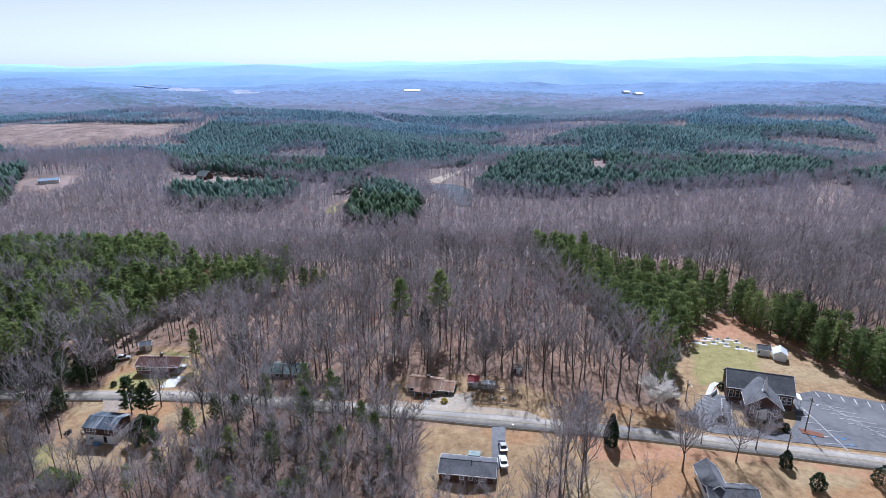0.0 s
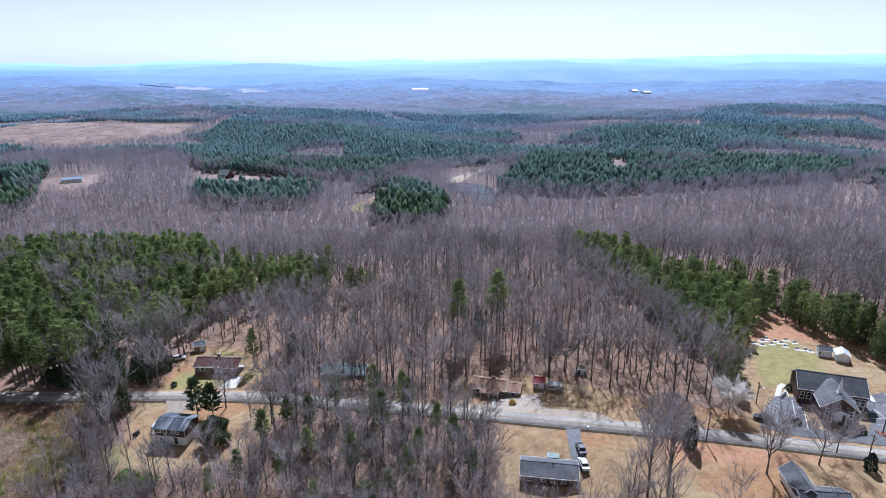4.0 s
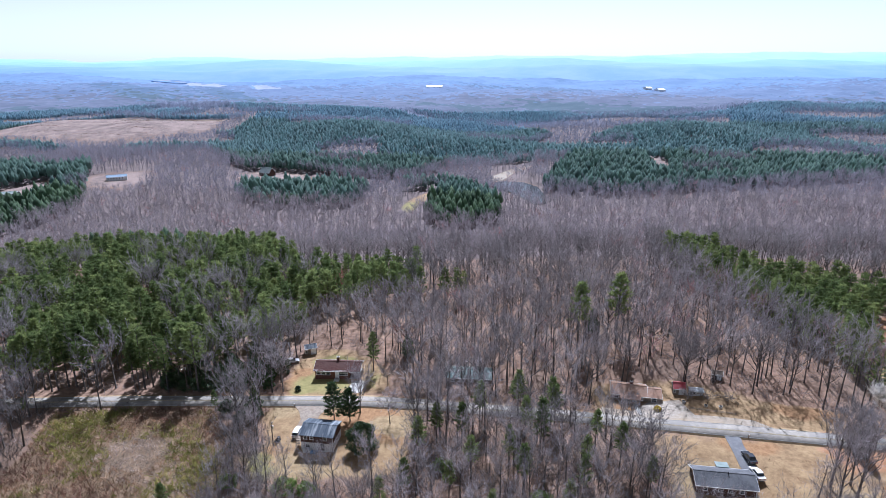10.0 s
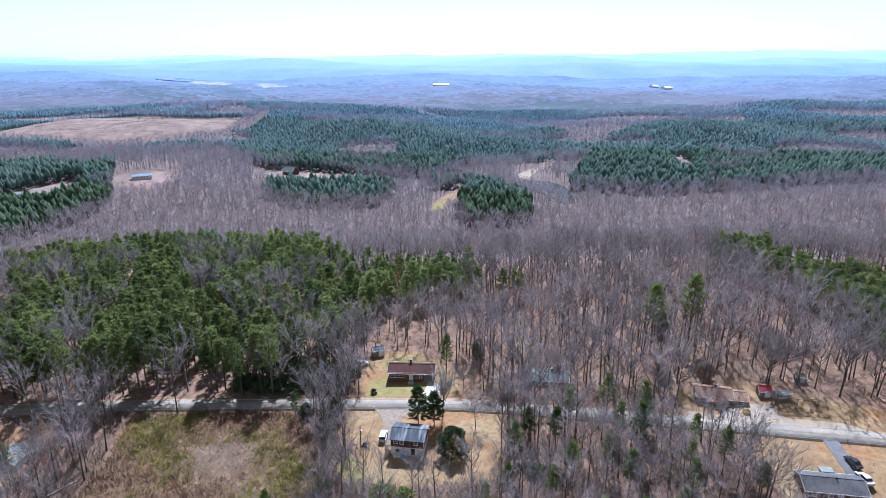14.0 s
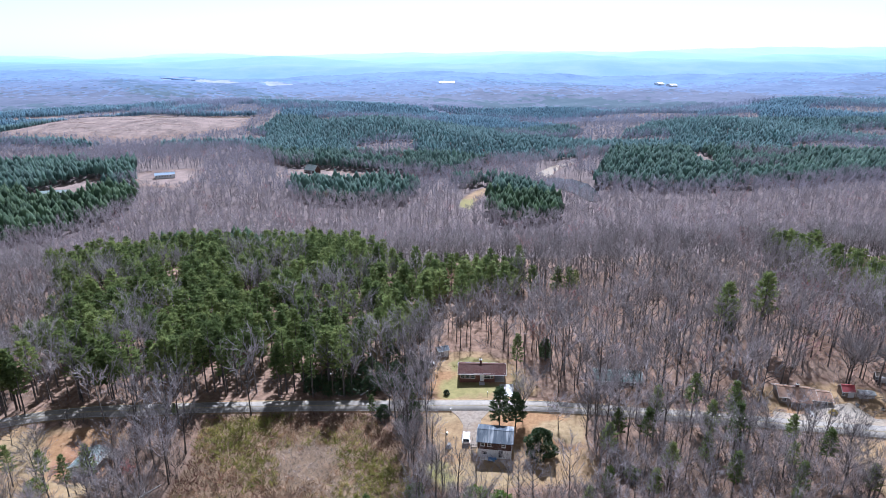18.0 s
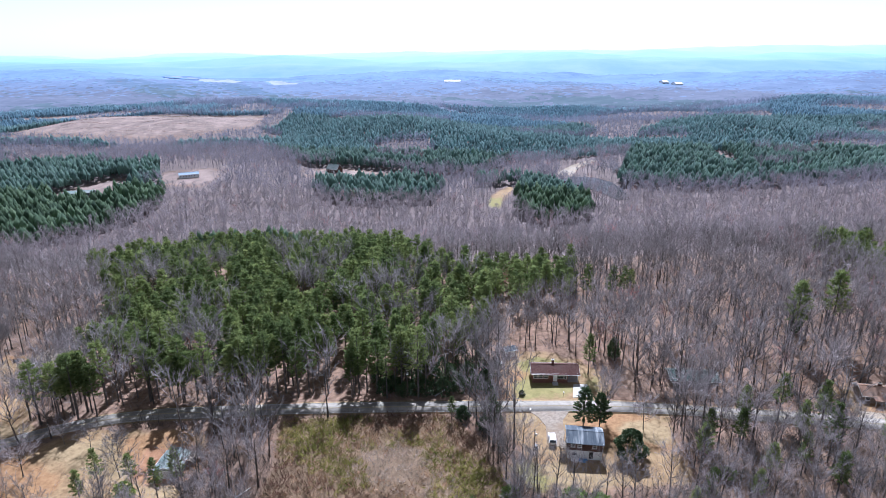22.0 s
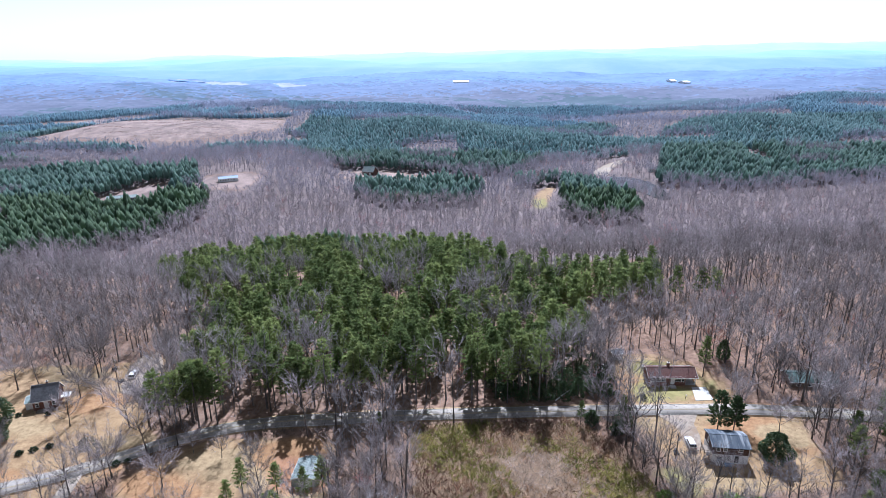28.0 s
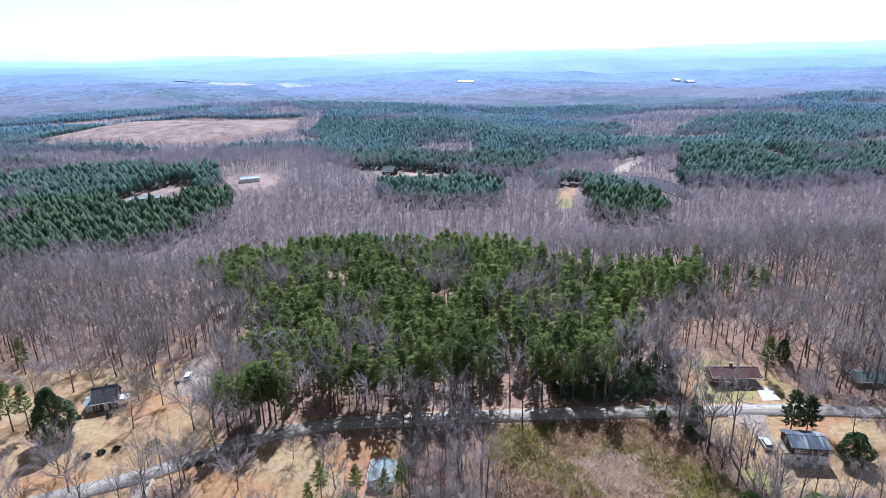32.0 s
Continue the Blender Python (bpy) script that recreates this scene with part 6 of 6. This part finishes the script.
FORSYTHIA = material("yellow_flowers", (0.5, 0.38, 0.04), (0.62, 0.5, 0.1), 1.5, 0.7, thin=0.3)
evergreen(0.2, 143.8, 1.4, 1.0, "yellow flowering forsythia bush beside the gravel lot", FORSYTHIA, 0.0, 420, 0.3, 0.1, "forsythia_bush", "bush")
SPRING = material("spring_leaves", (0.16, 0.24, 0.05), (0.26, 0.34, 0.09), 1.0, 0.6, thin=0.4, vary=0.2)
for x_, y_, h_, r_ in ((-93.0, 119.6, 3.0, 3.0), (-35, 112, 3.0, 2.4), (-43, 105, 3.2, 2.8), (-57, 125, 2.6, 2.0), (-87.5, 118.6, 2.6, 2.4), (-106.5, 122, 2.5, 2.2), (-196.5, 127, 4, 2.4)):
    evergreen(x_, y_, h_, r_, "bush in fresh light-green spring leaf", SPRING, 0.02, 700, 0.45, 0.1, "spring_bush", "bush", "leafing bushes")
t = tree_thing("blossom_tree", bare_tree(9.2, 4.0, 16, 9, 30, 0.15, low=0.16), BARK, BLOSSOM, "rounded tree in full white blossom by the road", "tree")
t.matrix_basis = stand_at(55.2, 136.8)
reds = [tree_thing("red_maple", s, BARK, RED_BUD, "red-budding maple among grey bare trees", "tree", "red-budded maples") for s in [bare_tree(12, 3.6, 10, 6, 10, 0.08), bare_tree(11, 3.2, 9, 6, 10, 0.08)]]
for x_, y_, s_ in ((-70.6, 182.4, 1.0), (-64, 196, 0.8), (-99, 235, 1.05), (-26, 341, 1.1), (-24, 186, 0.8), (-142, 208, 0.9), (-205, 190, 0.8), (-52, 215, 0.85), (10, 205, 0.9), (62, 330, 1.1), (-175, 128, 0.5), (-186, 135, 0.5), (30, 208, 1.0), (-150, 171, 0.6), (-290, 195, 0.6), (-178, 196, 0.7)):
    plant(reds[rng.integers(2)], x_, y_, rng.random() * 360, s_)
for t_ in reds:
    drop(t_)

# ---- undergrowth ----


def grassy(x, y):
    res = np.zeros(np.shape(x), bool)
    for poly in (YARD_A, YARD_B, YARD_C, YARD_D, YARD_E, YARD_F, YARD_G, CHURCHYARD):
        res |= inside(poly, x, y)
    for poly in PAVED:
        res &= ~inside(poly, x, y)
    return res & (np.abs(y - np.interp(x, ROAD_X, ROAD_Y)) > 3.4)



def tuft(count, h, r, width, lean=0.5):
    s = Soup()
    p = rng.normal(0, r, (count, 3)) * (1, 1, 0)
    w = rng.normal(0, lean, (count, 3)) * (1, 1, 0.2) + (0, 0, 1)
    slivers(s, p, w * h * rng.uniform(0.5, 1.1, (count, 1)), width * rng.uniform(0.6, 1.2, count), 1)
    return s


DRY = material("dry_stalks", (0.25, 0.155, 0.085), (0.46, 0.33, 0.20), 0.12, 0.9, vary=0.45, thin=0.3)
OLIVE = material("green_stalks", (0.20, 0.20, 0.05), (0.37, 0.34, 0.11), 0.12, 0.9, vary=0.4, thin=0.4)
PALE = material("bleached_stalks", (0.40, 0.33, 0.27), (0.55, 0.47, 0.41), 0.3, 0.9, vary=0.3, thin=0.2)
BRAMBLE = material("bramble_canes", (0.11, 0.06, 0.042), (0.25, 0.15, 0.10), 0.2, 0.9, vary=0.45, thin=0.15)
xs, ys = scatter(-178, -106, 98, 154, 0.8)
sel = inside(FIELD, xs, ys)
xs, ys = xs[sel], ys[sel]
patch = np.sin(xs / 5.1 + 1.2 * np.sin(ys / 4.3)) + np.sin(ys / 6.7 + xs / 11.0) + rng.normal(0, 0.75, len(xs))
pale = np.exp(-((xs + 134) ** 2 / 90 + (ys - 133) ** 2 / 60)) + 0.5 * np.exp(-((xs + 122) ** 2 + (ys - 122) ** 2) / 60) > 0.55 * rng.random(len(xs)) + 0.2
for which, mat_, h_, w_, label in ((~pale & (patch < -0.8), BRAMBLE, 1.2, 0.1, "red-brown bramble thicket in the rough field"), (~pale & (patch >= -0.8) & (patch < 0.75), DRY, 1.0, 0.13, "dry brown weeds covering the rough field"),
                                   (~pale & (patch >= 0.75), OLIVE, 1.2, 0.17, "olive-green broom shrubs in the rough field"), (pale, PALE, 0.8, 0.1, "bleached brush in the rough field")):
    woods("field_growth", [tuft(9, h_, 0.4, w_ * 1.35, 0.65) for _ in range(6)], xs[which], ys[which], [mat_, mat_], label, 0.5, 1.5, "weeds")
xs, ys = scatter(-400, 230, 98, 290, 2.9)
sel = ~open_ground(xs, ys) & ~(under_pines(xs, ys) & (ys > 175)) & (rng.random(len(xs)) < 0.6)
woods("undergrowth", [tuft(13, 3.2, 0.6, 0.06, 0.7) for _ in range(6)], xs[sel], ys[sel], [TWIG, TWIG], "grey leafless undergrowth and saplings in the woods", 0.5, 1.5, "undergrowth")
xs, ys = scatter(-330, 20, 96, 158, 1.9)
sel = ~open_ground(xs, ys) & ~under_pines(xs, ys) & (rng.random(len(xs)) < 0.8)
woods("undergrowth", [tuft(15, 3.4, 0.6, 0.075, 0.55) for _ in range(6)], xs[sel], ys[sel], [BARK, BARK], "dark leafless saplings and brambles under the trees", 0.5, 1.5, "undergrowth")
xs, ys = scatter(-340, 130, 98, 205, 1.9)
sel = grassy(xs, ys) & (rng.random(len(xs)) < 0.75)
woods("dry_grass", [tuft(5, 0.3, 0.5, 0.16, 1.2) for _ in range(5)], xs[sel], ys[sel], [DRY, DRY], "scattered tufts of dry winter grass and leaves", 0.5, 1.3, "grass")
xs, ys = scatter(-720, -340, 716, 930, 7)
sel = inside(CUT, xs, ys)
woods("slash", [tuft(7, 1.2, 1.6, 0.7, 1.6) for _ in range(5)], xs[sel], ys[sel], [PALE, PALE], "pale logging slash strewn on the cleared hill", 0.6, 1.5, "logging slash")
xs = np.concatenate([np.arange(-690, -370, 3.0)] * 6)
row = np.repeat(np.arange(6), len(xs) // 6)
ys = 748 + 27 * row + 12 * np.sin(xs / 46 + row) + rng.uniform(-2.5, 2.5, len(xs))
sel = inside(CUT, xs, ys) & (np.sin(xs / 21 + 2.1 * row) > -0.2)
woods("brush_windrow", [tuft(12, 2.4, 1.6, 0.5, 0.9) for _ in range(5)], xs[sel], ys[sel], [BRAMBLE, BRAMBLE], "brown windrows of brush left on the cleared hill", 0.7, 1.5, "brush")

LITTER = material("leaf_litter", (0.13, 0.075, 0.045), (0.40, 0.27, 0.17), 0.9, 0.95, vary=0.5)
xs, ys = scatter(-345, 140, 98, 210, 1.05)
sel = (grassy(xs, ys) | (~open_ground(xs, ys) & (ys < 170))) & (rng.random(len(xs)) < 0.42)
woods("leaf_litter", [tuft(3, 0.1, 0.45, 0.2, 3.0) for _ in range(7)], xs[sel], ys[sel], [LITTER, LITTER], "fallen brown leaves and twigs strewn over the yards", 0.6, 1.4, "leaf litter")
